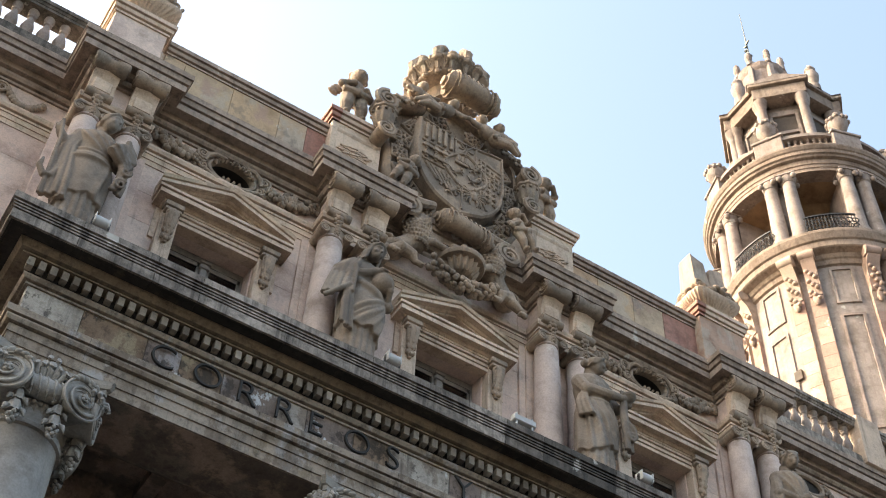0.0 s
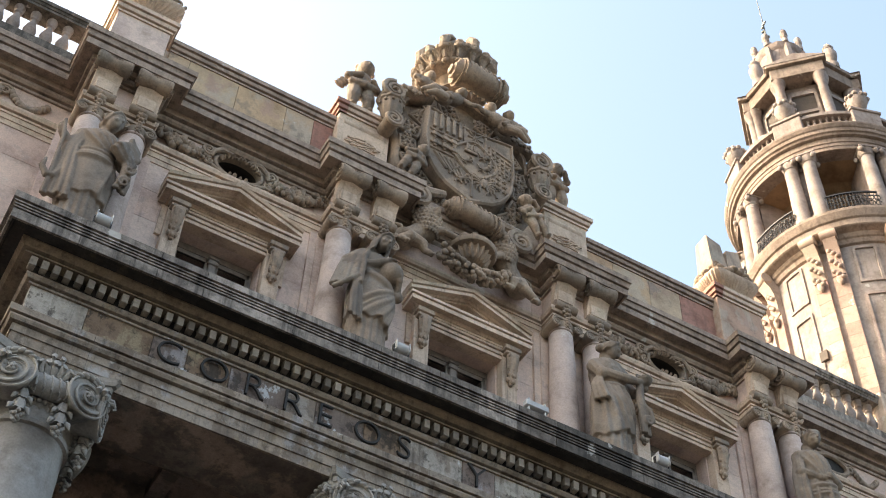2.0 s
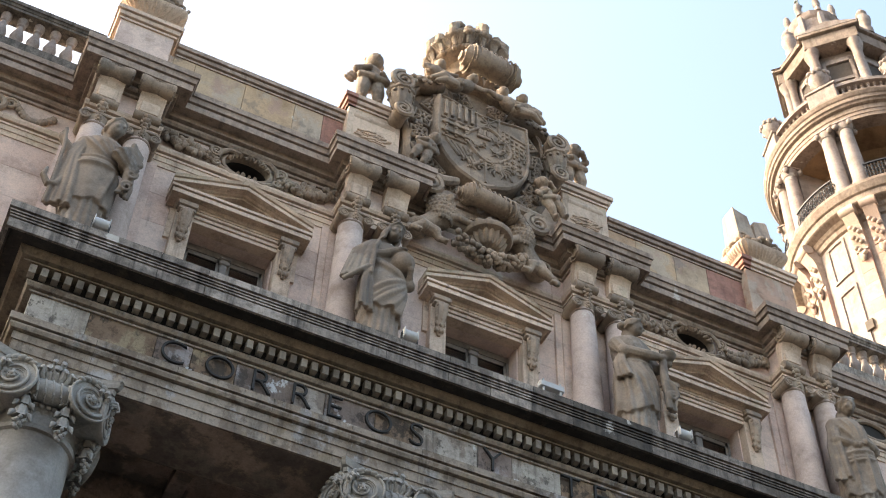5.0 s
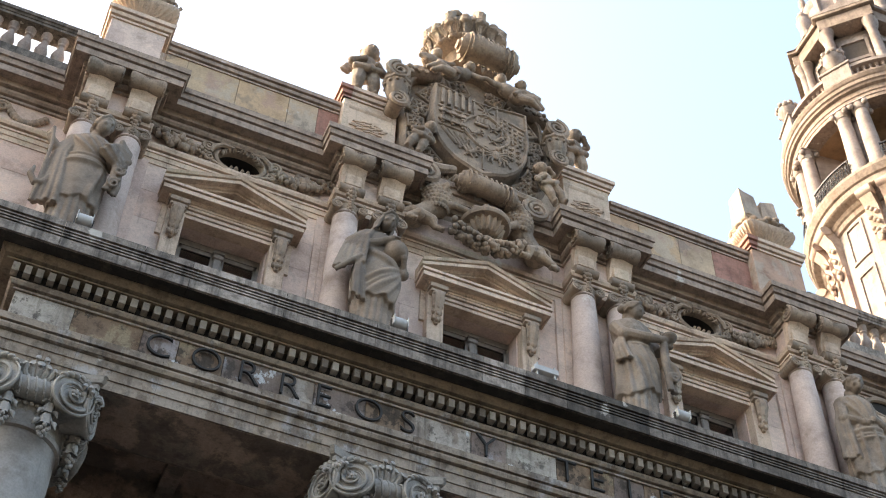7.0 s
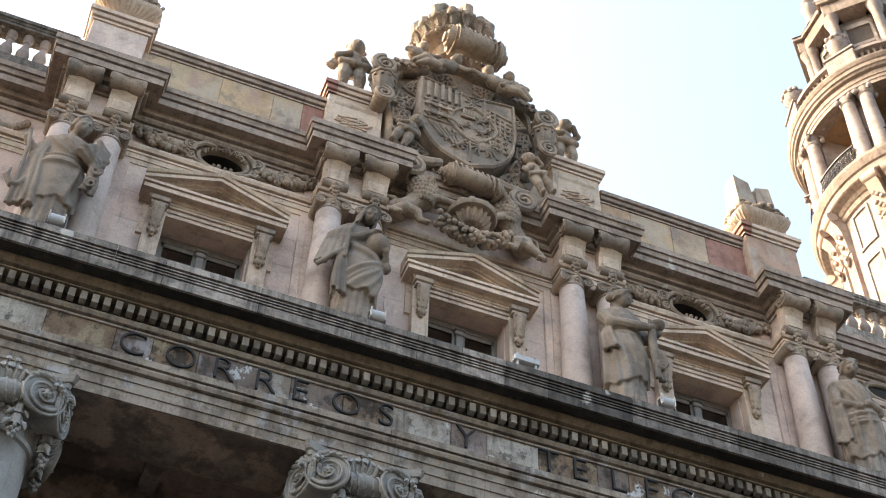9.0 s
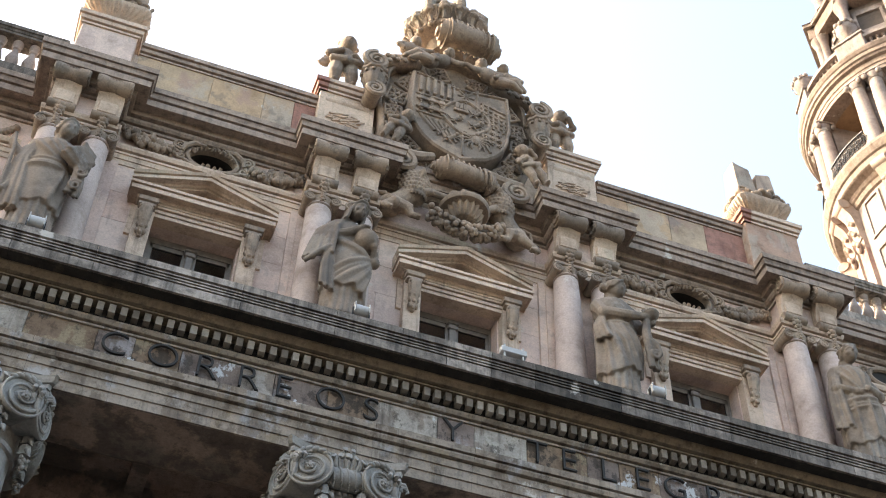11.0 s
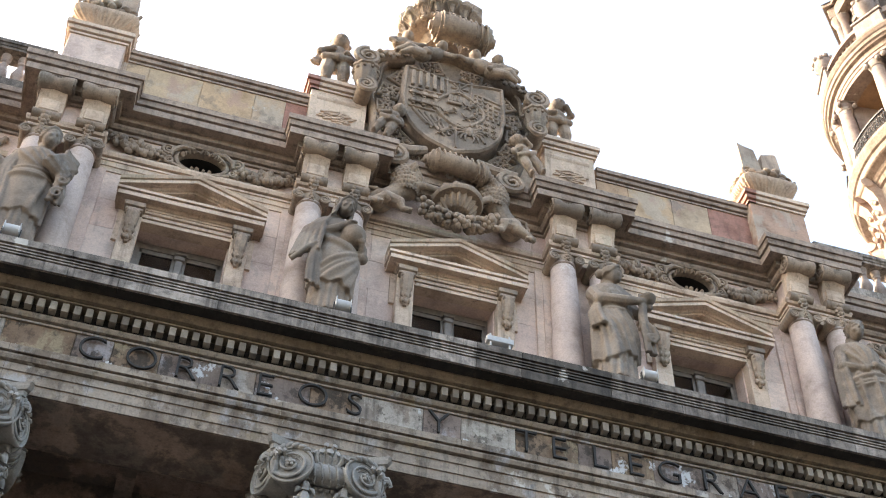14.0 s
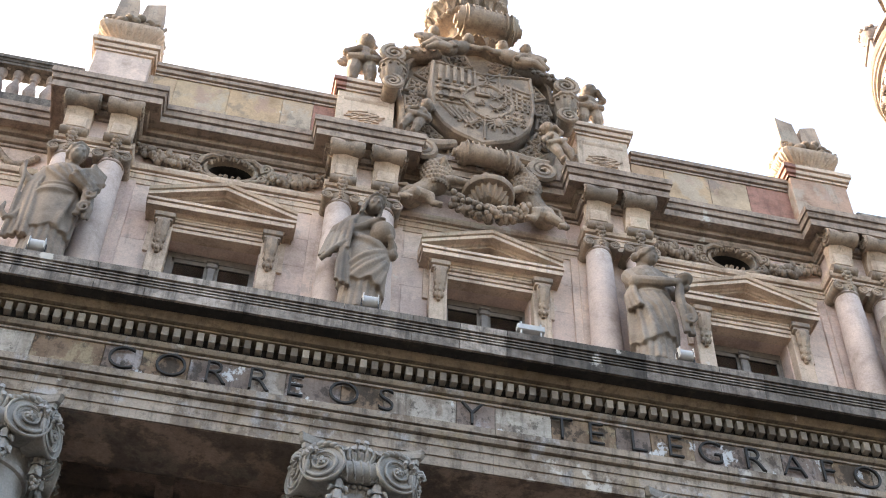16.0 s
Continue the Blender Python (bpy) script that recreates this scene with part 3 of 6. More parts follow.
CAP_Y = -1.93
def giant_column(x):
    c = thing("column", at=(x, CAP_Y, GROUND), label="pale grey giant ionic column with garlanded capital", category="column", group="portico columns")
    h = 15.3 - GROUND
    part("shaft", Shape().lathe([(0.76, 1.3), (0.76, 5), (0.7, 10), (0.64, h - 0.25), (0.64, h - 0.12), (0.69, h - 0.1), (0.7, h - 0.03), (0.67, h + 0.02), (0.66, h + 0.3)], 48), COLUMN, parent=c)
    part("base", Shape().box(-1.05, 1.05, -1.05, 1.05, 0, 0.8, 0.02).lathe([(1.0, 0.8), (1.05, 0.9), (1.0, 1.0), (0.85, 1.08), (0.92, 1.2), (0.8, 1.3)], 40), COLUMN, parent=c)
    # abacus with hollow sides and horned corners
    z0, rings = h + 0.77, []
    for z, k in ((0, 0.95), (0.08, 0.96), (0.09, 1.0), (0.15, 1.04), (0.16, 1.01), (0.18, 1.01), (0.22, 1.04), (0.23, 1.02)):
        ring = []
        for q in range(4):
            for i in range(14):
                u = -0.94 + 1.88 * i / 13
                d = 0.79 + 0.23 * u * u
                px, py = u * 0.96 * k, -d * 0.96 * k
                a = math.pi / 2 * q
                ring.append((px * math.cos(a) - py * math.sin(a), px * math.sin(a) + py * math.cos(a), z0 + z))
        rings.append(ring)
    bell = [(0.62, h + 0.1), (0.66, h + 0.2), (0.7, h + 0.3), (0.67, h + 0.33), (0.68, h + 0.4), (0.72, h + 0.55), (0.6, h + 0.82)]
    cap = part("capital", Shape().grid(rings, True, True).lathe(bell, 96, flute=(32, 0.025)), CAPITAL, parent=c, label="carved ionic capital")
    for q in range(4):
        turn = Matrix.Rotation(math.pi / 2 * q, 4, "Z")
        for e in (-1, 1):
            face = Shape()
            disc = []
            for r, yy in ((0.3, 0.42), (0.33, 0.08), (0.385, 0.02), (0.39, -0.03), (0.375, -0.05), (0.355, -0.045), (0.34, 0.0), (0.0, -0.005)):
                disc.append([(r * math.cos(math.tau * i / 40), yy, r * math.sin(math.tau * i / 40)) for i in range(40)])
            face.grid(disc, True)
            # the band of the volute: a hollow ribbon with raised edges that winds in
            for lag, wire, lift in ((0.0, 0.03, 0.03), (0.045, 0.024, 0.0), (0.085, 0.022, -0.01)):
                pts, radii = [], []
                for i in range(47):
                    u = i / 46
                    a = radians(90) - e * math.tau * 1.75 * u
                    r = (0.345 - lag) * (1 - 0.72 * u)
                    pts.append((r * math.cos(a), -lift - 0.035 * u, r * math.sin(a)))
                    radii.append(wire * (1 - 0.35 * u))
                face.tube(pts, radii, 7)
            face.blob((0, -0.03, 0), (0.1, 0.05, 0.1), 16, 10)
            blossom(face, 0, -0.09, 0, 0.07, 5)
            for i in range(8):                           # acanthus lying along the top of the volute
                a = radians(90 - e * (-42 + 17 * i))
                k = 0.7 + 0.5 * math.sin(math.pi * (i + 1) / 9)
                for yy, out in ((-0.03, 0.385), (0.07, 0.41), (0.18, 0.4)):
                    face.blob((out * math.cos(a), yy, out * math.sin(a)), (0.075 * k, 0.06 * k, 0.042 * k), 8, 6, (0, 90 - math.degrees(a) + 28 * e, 0))
            for yy, zz, k in ((0.0, 0.2, 1.0), (0.1, 0.24, 0.9), (-0.05, 0.11, 0.7)):        # leaf tip curling off the corner
                face.tube([(e * 0.36, yy, zz), (e * 0.45, yy - 0.03, zz + 0.01), (e * 0.5, yy - 0.03, zz - 0.06), (e * 0.45, yy - 0.03, zz - 0.1)], [0.05 * k, 0.05 * k, 0.04 * k, 0.015], 7)
            face.moved(Matrix.Translation((e * 0.57, -0.9, h + 0.5)) @ Matrix.Rotation(radians(20 * e), 4, "Z") @ Matrix.Diagonal((0.92, 0.92, 0.92, 1)))
            part("volute", face.moved(turn), CAPITAL, parent=cap)
            s = Shape()                                  # flower bells over a cluster of grapes
            zt = h + 0.42
            for k, size in ((0, 0.8), (1, 1.0), (2, 1.1)):
                zc = zt - 0.02 - 0.2 * k
                s.lathe([(0.02, 0.12 * size), (0.06 * size, 0.1 * size), (0.085 * size, 0.03 * size), (0.08 * size, -0.04 * size), (0.1 * size, -0.1 * size), (0.06 * size, -0.08 * size), (0.0, -0.05 * size)], 30, (e * 0.3, -0.8, zc), flute=(6, 0.1))
                for g in (-1, 1):
                    s.tube([(e * 0.3 + g * 0.06 * size, -0.8, zc), (e * 0.3 + g * 0.12 * size, -0.84, zc - 0.06), (e * 0.3 + g * 0.15 * size, -0.86, zc - 0.15 * size)], [0.025, 0.04 * size, 0.012], 7)
            for i in range(13):
                row = (0, 0, 0, 0, 1, 1, 1, 1, 2, 2, 2, 3, 3)[i]
                a = i * 2.4
                s.blob((e * 0.3 + (0.08 - 0.018 * row) * math.cos(a), -0.82 + (0.06 - 0.014 * row) * math.sin(a), zt - 0.56 - 0.05 * row), 0.036, 8, 6)
            part("garland_drop", s.moved(turn), CAPITAL, parent=cap, sharp=80)
        s = Shape()                                      # ribbed cushion between the volutes
        s.tube([(-0.34, -0.74, h + 0.53), (-0.2, -0.79, h + 0.5), (0.0, -0.81, h + 0.49), (0.2, -0.79, h + 0.5), (0.34, -0.74, h + 0.53)], [0.15, 0.17, 0.18, 0.17, 0.15], 20)
        for x in (-0.22, -0.1, 0.02, 0.14, 0.25):
            s.tube([(x - 0.05 + 0.1 * k / 8, -0.81 - 0.18 * math.sin(math.pi * k / 8), h + 0.49 + 0.18 * math.cos(math.pi * k / 8)) for k in range(9)], 0.02, 6)
        for i in range(12):                              # beads under it
            a = radians(-90 + 42 * (i - 5.5) / 5.5)
            s.blob((0.72 * math.cos(a), 0.72 * math.sin(a), h + 0.29), (0.045, 0.045, 0.035), 8, 6)
        for x, z, k in ((0, 0.8, 1.2), (-0.11, 0.78, 1.0), (0.11, 0.78, 1.0), (-0.2, 0.74, 0.8), (0.2, 0.74, 0.8), (-0.06, 0.92, 0.9), (0.06, 0.92, 0.9)):   # acanthus on the abacus
            s.tube([(x * 0.6, -0.8, h + z - 0.14), (x, -0.9, h + z), (x * 1.15, -0.96, h + z + 0.07), (x * 1.3, -0.98, h + z + 0.01)], [0.04 * k, 0.06 * k, 0.05 * k, 0.018], 8)
        part("leaf", s.moved(turn), CAPITAL, parent=cap)
    return c


for k in range(4):
    giant_column(-2.53 + (k - 1) * BAY)


# ---- windows with pediments ----
def window_bay(b, n):
    w = thing("window_%d" % n, at=(b + 0.03, 0, 0), kind="structure", label="deep stone window with pediment and dark wooden casements", category="window")
    for e in (-1, 1):
        x = e * 1.06
        part("jamb", Shape().box(x - 0.18, x + 0.18, -0.8, WALL_Y + 0.05, 18.8, 23.05, 0.012), MOULD, parent=w)
        s = Shape().box(x - 0.2, x + 0.2, -0.98, -0.75, 22.92, 23.06, 0.015).box(x - 0.17, x + 0.17, -0.95, -0.75, 22.82, 22.92, 0.02)
        s.tube([(x, -0.9, 22.8), (x, -0.93, 22.6), (x, -0.88, 22.4), (x, -0.84, 22.15), (x, -0.83, 22.0)], [0.13, 0.14, 0.11, 0.08, 0.04], 8)
        for i in range(5):
            for g in (-1, 1):
                s.blob((x + g * 0.07, -0.97 + 0.03 * i, 22.74 - 0.15 * i), (0.07 - 0.006 * i, 0.06, 0.07), 6, 5)
            s.blob((x, -1.01 + 0.03 * i, 22.68 - 0.15 * i), (0.05, 0.05, 0.06), 6, 5)
        part("bracket", s, CARVED, parent=w, label="leaf-carved bracket")
        part("strip", Shape().box(e * 1.29 - 0.06, e * 1.29 + 0.06, -0.66, WALL_Y + 0.05, 22.2, 23.05), MOULD, parent=w)
    lintel = Shape().sweep([(-0.9, -0.72), (0.9, -0.72)], [(-0.2, 22.742), (0.05, 22.742), (0.05, 22.83), (0.035, 22.835), (0.035, 22.845), (0.075, 22.85), (0.075, 22.93), (0.06, 22.935), (0.06, 22.945), (0.11, 22.95), (0.12, 23.0), (0, 23.02)])
    part("lintel", lintel, MOULD, parent=w, sharp=9)
    flat = [(0, 23.02), (0.04, 23.02), (0.04, 23.07), (0.07, 23.08), (0.1, 23.14), (0.22, 23.15), (0.22, 23.12), (0.25, 23.12), (0.25, 23.23), (0.23, 23.235), (0.23, 23.25), (0.28, 23.26), (0.28, 23.33), (0, 23.35)]
    p = part("pediment", Shape().sweep([(-1.2, -0.55), (-1.2, -0.8), (1.2, -0.8), (1.2, -0.55)], flat).box(-1.2, 1.2, -0.8, -0.55, 23.04, 23.38), MOULD, parent=w, sharp=9)
    # raking cornice: a moulding along the two slopes
    rings = []
    for x, lift in ((-1.48, 0.0), (0.0, 0.52), (1.48, 0.0)):
        rings.append([(x, y, z + lift) for y, z in ((-0.55, 23.36), (-0.8, 23.36), (-0.8, 23.41), (-0.84, 23.42), (-0.87, 23.46), (-1.0, 23.47), (-1.0, 23.43), (-1.03, 23.43), (-1.03, 23.52), (-1.01, 23.525), (-1.01, 23.54), (-1.06, 23.545), (-1.09, 23.61), (-0.55, 23.64))])
    part("raking_cornice", Shape().grid(rings, True, True), MOULD, parent=p, sharp=9)
    tri = Shape()
    tri.v = [(-1.15, -0.7, 23.36), (1.15, -0.7, 23.36), (0, -0.7, 23.8), (-1.15, -0.5, 23.36), (1.15, -0.5, 23.36), (0, -0.5, 23.8)]
    tri.f = [(0, 1, 2), (5, 4, 3), (0, 2, 5, 3), (1, 4, 5, 2), (0, 3, 4, 1)]
    part("tympanum", tri, MOULD, parent=p)
    # casements
    y = -0.22
    f = Shape().box(-0.9, 0.9, y, y + 0.1, 22.6, 22.76).box(-0.9, -0.8, y, y + 0.1, 20.4, 22.6).box(0.8, 0.9, y, y + 0.1, 20.4, 22.6)
    f.box(-0.08, 0.08, y - 0.06, y + 0.1, 20.4, 22.6, 0.02).box(-0.11, 0.11, y - 0.09, y, 22.4, 22.52, 0.02).box(-0.12, 0.12, y - 0.1, y, 22.55, 22.6, 0.01)
    for e in (-1, 1):
        for x0, x1 in ((0.08, 0.14), (0.74, 0.8)):
            f.box(min(e * x0, e * x1), max(e * x0, e * x1), y + 0.02, y + 0.08, 20.4, 22.6)
        f.box(min(e * 0.08, e * 0.8), max(e * 0.08, e * 0.8), y + 0.02, y + 0.08, 22.5, 22.6)
        pane = part("pane", Shape().box(min(e * 0.14, e * 0.74), max(e * 0.14, e * 0.74), y + 0.045, y + 0.055, 20.4, 22.5), GLASS, parent=w)
    part("window_frame", f, WOOD, parent=w)
    part("sill", Shape().box(-0.88, 0.88, -0.78, 0.05, 20.3, 20.42, 0.01), MOULD, parent=w)
    # Added room shell; the dimness indoors is put into its dark colour.
    part("room", Shape().box(-0.95, 0.95, 1.5, 1.6, 20, 23).box(-0.95, 0.95, 0.42, 1.6, 22.8, 22.9).box(-1.0, -0.92, 0.1, 1.6, 20, 23).box(0.92, 1.0, 0.1, 1.6, 20, 23), HOLLOW_SHADE, parent=w)


for n, b in enumerate(BAYS):
    window_bay(b, n + 1)


# ---- paired upper columns and consoles ----
def upper_column(x, y=-0.98):
    c = thing("attic_column", at=(x, y, 18.79), label="rose-grey ionic column of the upper storey", category="column", group="upper columns")
    part("shaft", Shape().lathe([(0.35, 0.0), (0.35, 0.3), (0.32, 0.4), (0.32, 2.5), (0.27, 5.15), (0.25, 5.2), (0.28, 5.22), (0.28, 5.26), (0.25, 5.28)], 28), ROSE, parent=c)
    s = Shape().box(-0.33, 0.33, -0.3, 0.3, 5.43, 5.5, 0.012).lathe([(0.26, 5.2), (0.3, 5.32), (0.3, 5.43)], 20)
    for e in (-1, 1):
        s.spiral((e * 0.27, -0.27, 5.33), 0.12, 2, 0.032, "y", -e, 90, 12)
        s.blob((e * 0.27, -0.24, 5.33), (0.1, 0.05, 0.1), 10, 6)
        s.tube([(e * 0.27, -0.26, 5.33), (e * 0.27, 0.25, 5.33)], 0.11, 10)
    drop(s, 0, -0.29, 5.52, 0.3, 0.06)
    part("capital", s, CARVED, parent=c, label="carved ionic capital")
    return c


def console(x):
    """A scrolled bracket over each upper column."""
    c = thing("console", at=(x, -1.05, 24.66), label="scrolled stone console with a hanging leaf", category="bracket", group="cornice consoles")
    pr = [(0.0, 0.0), (-0.1, 0.0), (-0.13, 0.08), (-0.14, 0.3), (-0.18, 0.5), (-0.26, 0.66), (-0.42, 0.84), (-0.46, 0.98), (-0.4, 1.08), (0.0, 1.1)]
    rings = [[(e, y, z) for y, z in pr] for e in (-0.27, 0.27)]
    part("body", Shape().grid(rings, True, True).box(-0.2, 0.2, -0.2, 0, 0.2, 0.6, 0.02), MOULD, parent=c)
    s = Shape().tube([(-0.33, -0.33, 0.9), (-0.2, -0.33, 0.9), (0.0, -0.33, 0.9), (0.2, -0.33, 0.9), (0.33, -0.33, 0.9)], [0.21, 0.2, 0.17, 0.2, 0.21], 16)
    for e in (-1, 1):
        s.spiral((e * 0.34, -0.33, 0.9), 0.18, 1.8, 0.04, "x", 1, 90, 12)
    for i in range(5):
        s.tube([(-0.12 + 0.06 * i, -0.51, 0.93), (-0.12 + 0.06 * i, -0.47, 1.0)], 0.02, 5)
    part("scroll", s, CARVED, parent=c)
    part("lower_roll", Shape().tube([(-0.28, -0.14, 0.06), (0.28, -0.14, 0.06)], 0.12, 12), CARVED, parent=c)
    leaf = Shape()
    drop(leaf, 0, -0.22, 0.02, 0.36, 0.085)
    part("leaf_drop", leaf, CARVED, parent=c)
    return c


first, bracket = upper_column(PIERS[0] - 0.44), console(PIERS[0] - 0.44)
for p in PIERS:
    for e in (-0.44, 0.44):
        if (p, e) != (PIERS[0], -0.44):
            copy_thing(first, Matrix.Translation((p + e, -0.98, 18.79)))
            copy_thing(bracket, Matrix.Translation((p + e, -1.05, 24.66)))


# ---- pedestals on the parapet ----
def pedestal(x, hw, material, top, plaque, label):
    p = thing("pedestal", at=(x, PY, 26.3), label=label, category="pedestal", group="parapet pedestals")
    y0, h = -0.25, top - 26.3
    CAP = [(0, h - 0.38), (0.04, h - 0.38), (0.04, h - 0.31), (0.02, h - 0.3), (0.02, h - 0.28), (0.08, h - 0.27), (0.1, h - 0.17), (0.08, h - 0.16), (0.08, h - 0.14), (0.14, h - 0.13), (0.14, h), (-0.6, h + 0.01)]
    part("die", Shape().box(-hw, hw, y0, 0.55, 0, h - 0.28, 0.015), material, parent=p)
    part("cap", Shape().sweep([(-hw, 0.5), (-hw, y0), (hw, y0), (hw, 0.5)], CAP), MOULD, parent=p, sharp=9)
    if plaque == "red" or x > 8:
        part("corner_stone", Shape().sweep([(-hw, 0.5), (-hw, y0), (-hw + 0.16, y0)], [(o + 0.004, z) for o, z in CAP]), RED, parent=p, label="red corner of the cap", sharp=9)
    part("plinth", Shape().sweep([(-hw, 0.5), (-hw, y0), (hw, y0), (hw, 0.5)], [(0.07, 0), (0.07, 0.22), (0, 0.3)]), MOULD, parent=p, sharp=9)
    if plaque:
        s = Shape().sweep([(-hw * 0.78, y0), (hw * 0.78, y0), (hw * 0.78, y0)][:2], [(0, h * 0.22), (0.03, h * 0.24), (0.03, h * 0.27), (0, h * 0.29)])
        s.sweep([(-hw * 0.78, y0), (hw * 0.78, y0)], [(0, h * 0.73), (0.03, h * 0.75), (0.03, h * 0.78), (0, h * 0.8)])
        for i in range(26):
            a = i * 2.4
            r = hw * 0.62 * math.sqrt((i + 1) / 26)
            s.tube([(r * math.cos(a) - 0.08, y0 - 0.02, h * 0.52 + 0.5 * r * math.sin(a)), (r * math.cos(a) + 0.08, y0 - 0.035, h * 0.52 + 0.5 * r * math.sin(a) + 0.05 * math.sin(i))], 0.022, 5)
        part("plaque", s, MOULD, parent=p, label="carved relief plaque")
    return p


pedestal(-2.84, 0.66, MOULD, 28.95, "red", "rose stone pedestal with a carved plaque and red cap")
pedestal(2.76, 0.62, MOULD, 28.95, "grey", "grey stone pedestal with a carved plaque")
pedestal(-8.35, 0.62, WALL, 28.75, "", "pale stone corner pedestal under a finial")
pedestal(8.12, 0.72, PARAPET, 28.85, "", "rose stone corner pedestal under a finial")


# ---- inscription ----
inscription = thing("inscription", at=(0, FY - 0.02, 0), label="dark bronze capitals fixed along the stained frieze", category="sign")
PLACES = [("C", -6.42), ("O", -5.64), ("R", -4.94), ("R", -4.25), ("E", -3.66), ("O", -2.87), ("S", -2.18), ("Y", -0.76), ("T", 0.75), ("E", 1.32), ("L", 2.04), ("E", 2.68), ("G", 3.3), ("R", 4.06), ("A", 4.76), ("F", 5.36), ("O", 6.07), ("S", 6.76)]
letters = {}
for ch, x in PLACES:
    if ch not in letters:
        cu = bpy.data.curves.new("letter", "FONT")
        cu.body, cu.size, cu.extrude, cu.bevel_depth, cu.align_x, cu.offset = ch, 0.69, 0.022, 0.004, "CENTER", -0.017
        tmp = new("letter_form", cu)
        letters[ch] = bpy.data.meshes.new_from_object(tmp.evaluated_get(bpy.context.evaluated_depsgraph_get()))
        letters[ch].materials.clear()
        letters[ch].materials.append(METAL)
        bpy.data.objects.remove(tmp)
    o = part("letter", letters[ch], None, parent=inscription, at=(x, -0.045, 17.21))
    o.rotation_euler = (radians(90), 0, 0)


# ---- carved frieze: oval lights and garlands ----
def oval_light(b):
    c = thing("oval_window", at=(b, WALL_Y, 25.02), label="oval attic light in a scrolled stone frame", category="window", group="oval windows")
    def oval(k, y, rx=0.47, rz=0.3):
        return [(rx * k * math.cos(math.tau * i / 40), y, rz * k * math.sin(math.tau * i / 40)) for i in range(40)]
    def square(y):
        out = []
        for i in range(40):
            a = math.tau * i / 40
            k = 1 / max(abs(math.cos(a)) / 0.6, abs(math.sin(a)) / 0.36)
            out.append((k * math.cos(a), y, k * math.sin(a)))
        return out
    part("panel", Shape().grid([square(0.02), square(-0.02), oval(1.25, -0.03), oval(1.2, -0.1), oval(1.08, -0.12), oval(1.0, -0.06), oval(0.98, 0.05)], True), CARVED, parent=c)
    # Lining coloured near-black: the shade within the opening is painted on.
    part("lining", Shape().grid([oval(0.98, 0.05), oval(0.98, 0.7)], True), DIM, parent=c)
    s = Shape()
    for e in (-1, 1):
        s.spiral((e * 0.72, -0.1, 0.2), 0.15, 1.8, 0.045, "y", e, -60)
        s.spiral((e * 0.42, -0.1, -0.36), 0.1, 1.6, 0.035, "y", -e, 60)
        s.spiral((e * 0.66, -0.1, -0.14), 0.11, 1.6, 0.04, "y", -e, 80)
        s.tube([(e * 0.2, -0.12, 0.36), (e * 0.45, -0.14, 0.34), (e * 0.62, -0.13, 0.2), (e * 0.66, -0.12, 0.02)], [0.04, 0.06, 0.06, 0.04], 7)
        s.tube([(e * 0.1, -0.1, -0.33), (e * 0.35, -0.12, -0.36), (e * 0.6, -0.12, -0.24)], [0.04, 0.05, 0.04], 7)
    leaf = random.Random(int(b * 10) + 90)
    for i in range(11):
        a = radians(20 + 14 * i + leaf.uniform(-6, 6))
        k = leaf.uniform(0.7, 1.3)
        s.tube([(0.52 * math.cos(a), -0.1, 0.34 * math.sin(a)), (0.47 * math.cos(a + 0.12), -0.15, 0.31 * math.sin(a + 0.12)), (0.41 * math.cos(a + 0.2), -0.1, 0.27 * math.sin(a + 0.2))], [0.03 * k, 0.05 * k, 0.015], 6)
    for x, k in ((-0.2, 0.8), (-0.09, 1.2), (0.04, 0.7), (0.17, 1.0)):
        s.tube([(x, -0.06, -0.3), (x + 0.03, -0.12, -0.24), (x + 0.06, -0.08, -0.2)], [0.04 * k, 0.045 * k, 0.012], 6)
    part("scrollwork", s, CARVED, parent=c)
    part("back", Shape().box(-0.6, 0.6, 0.7, 0.75, -0.4, 0.4), DIM, parent=c)
    return c


def garland(x0, z0, x1, z1, sag):
    g = thing("garland", at=(x0, WALL_Y - 0.02, z0), label="carved stone swag of fruit and flowers", category="garland", group="frieze garlands")
    rng, s = random.Random(int(x0 * 100)), Shape()
    n = 22
    for i in range(n + 1):
        u = i / n
        x, z = (x1 - x0) * u, (z1 - z0) * u - sag * 4 * u * (1 - u)
        r = 0.08 + 0.08 * math.sin(math.pi * u)
        for k in range(4):
            s.blob((x + rng.uniform(-0.05, 0.05), rng.uniform(-0.16, -0.02), z + rng.uniform(-r, r)), (r * rng.uniform(0.45, 0.7), r * 0.6, r * rng.uniform(0.45, 0.7)), 7, 5)
    for x, z in ((0, 0), (x1 - x0, z1 - z0)):
        s.spiral((x, -0.05, z + 0.03), 0.13, 1.7, 0.035)
        for k in range(7):
            a = k * 0.9
            s.blob((x + 0.13 * math.cos(a), -0.05, z + 0.02 + 0.13 * math.sin(a)), (0.08, 0.05, 0.06), 6, 4, (0, -math.degrees(a), 0))
    part("fruit", s, CARVED, parent=g)


for b in (BAYS[0], BAYS[2], -11.0, 11.0):
    if abs(b) < 8:
        oval_light(b)
        for e in (-1, 1):
            garland(b + e * 1.95, 25.22, b + e * 0.82, 24.96, 0.12)
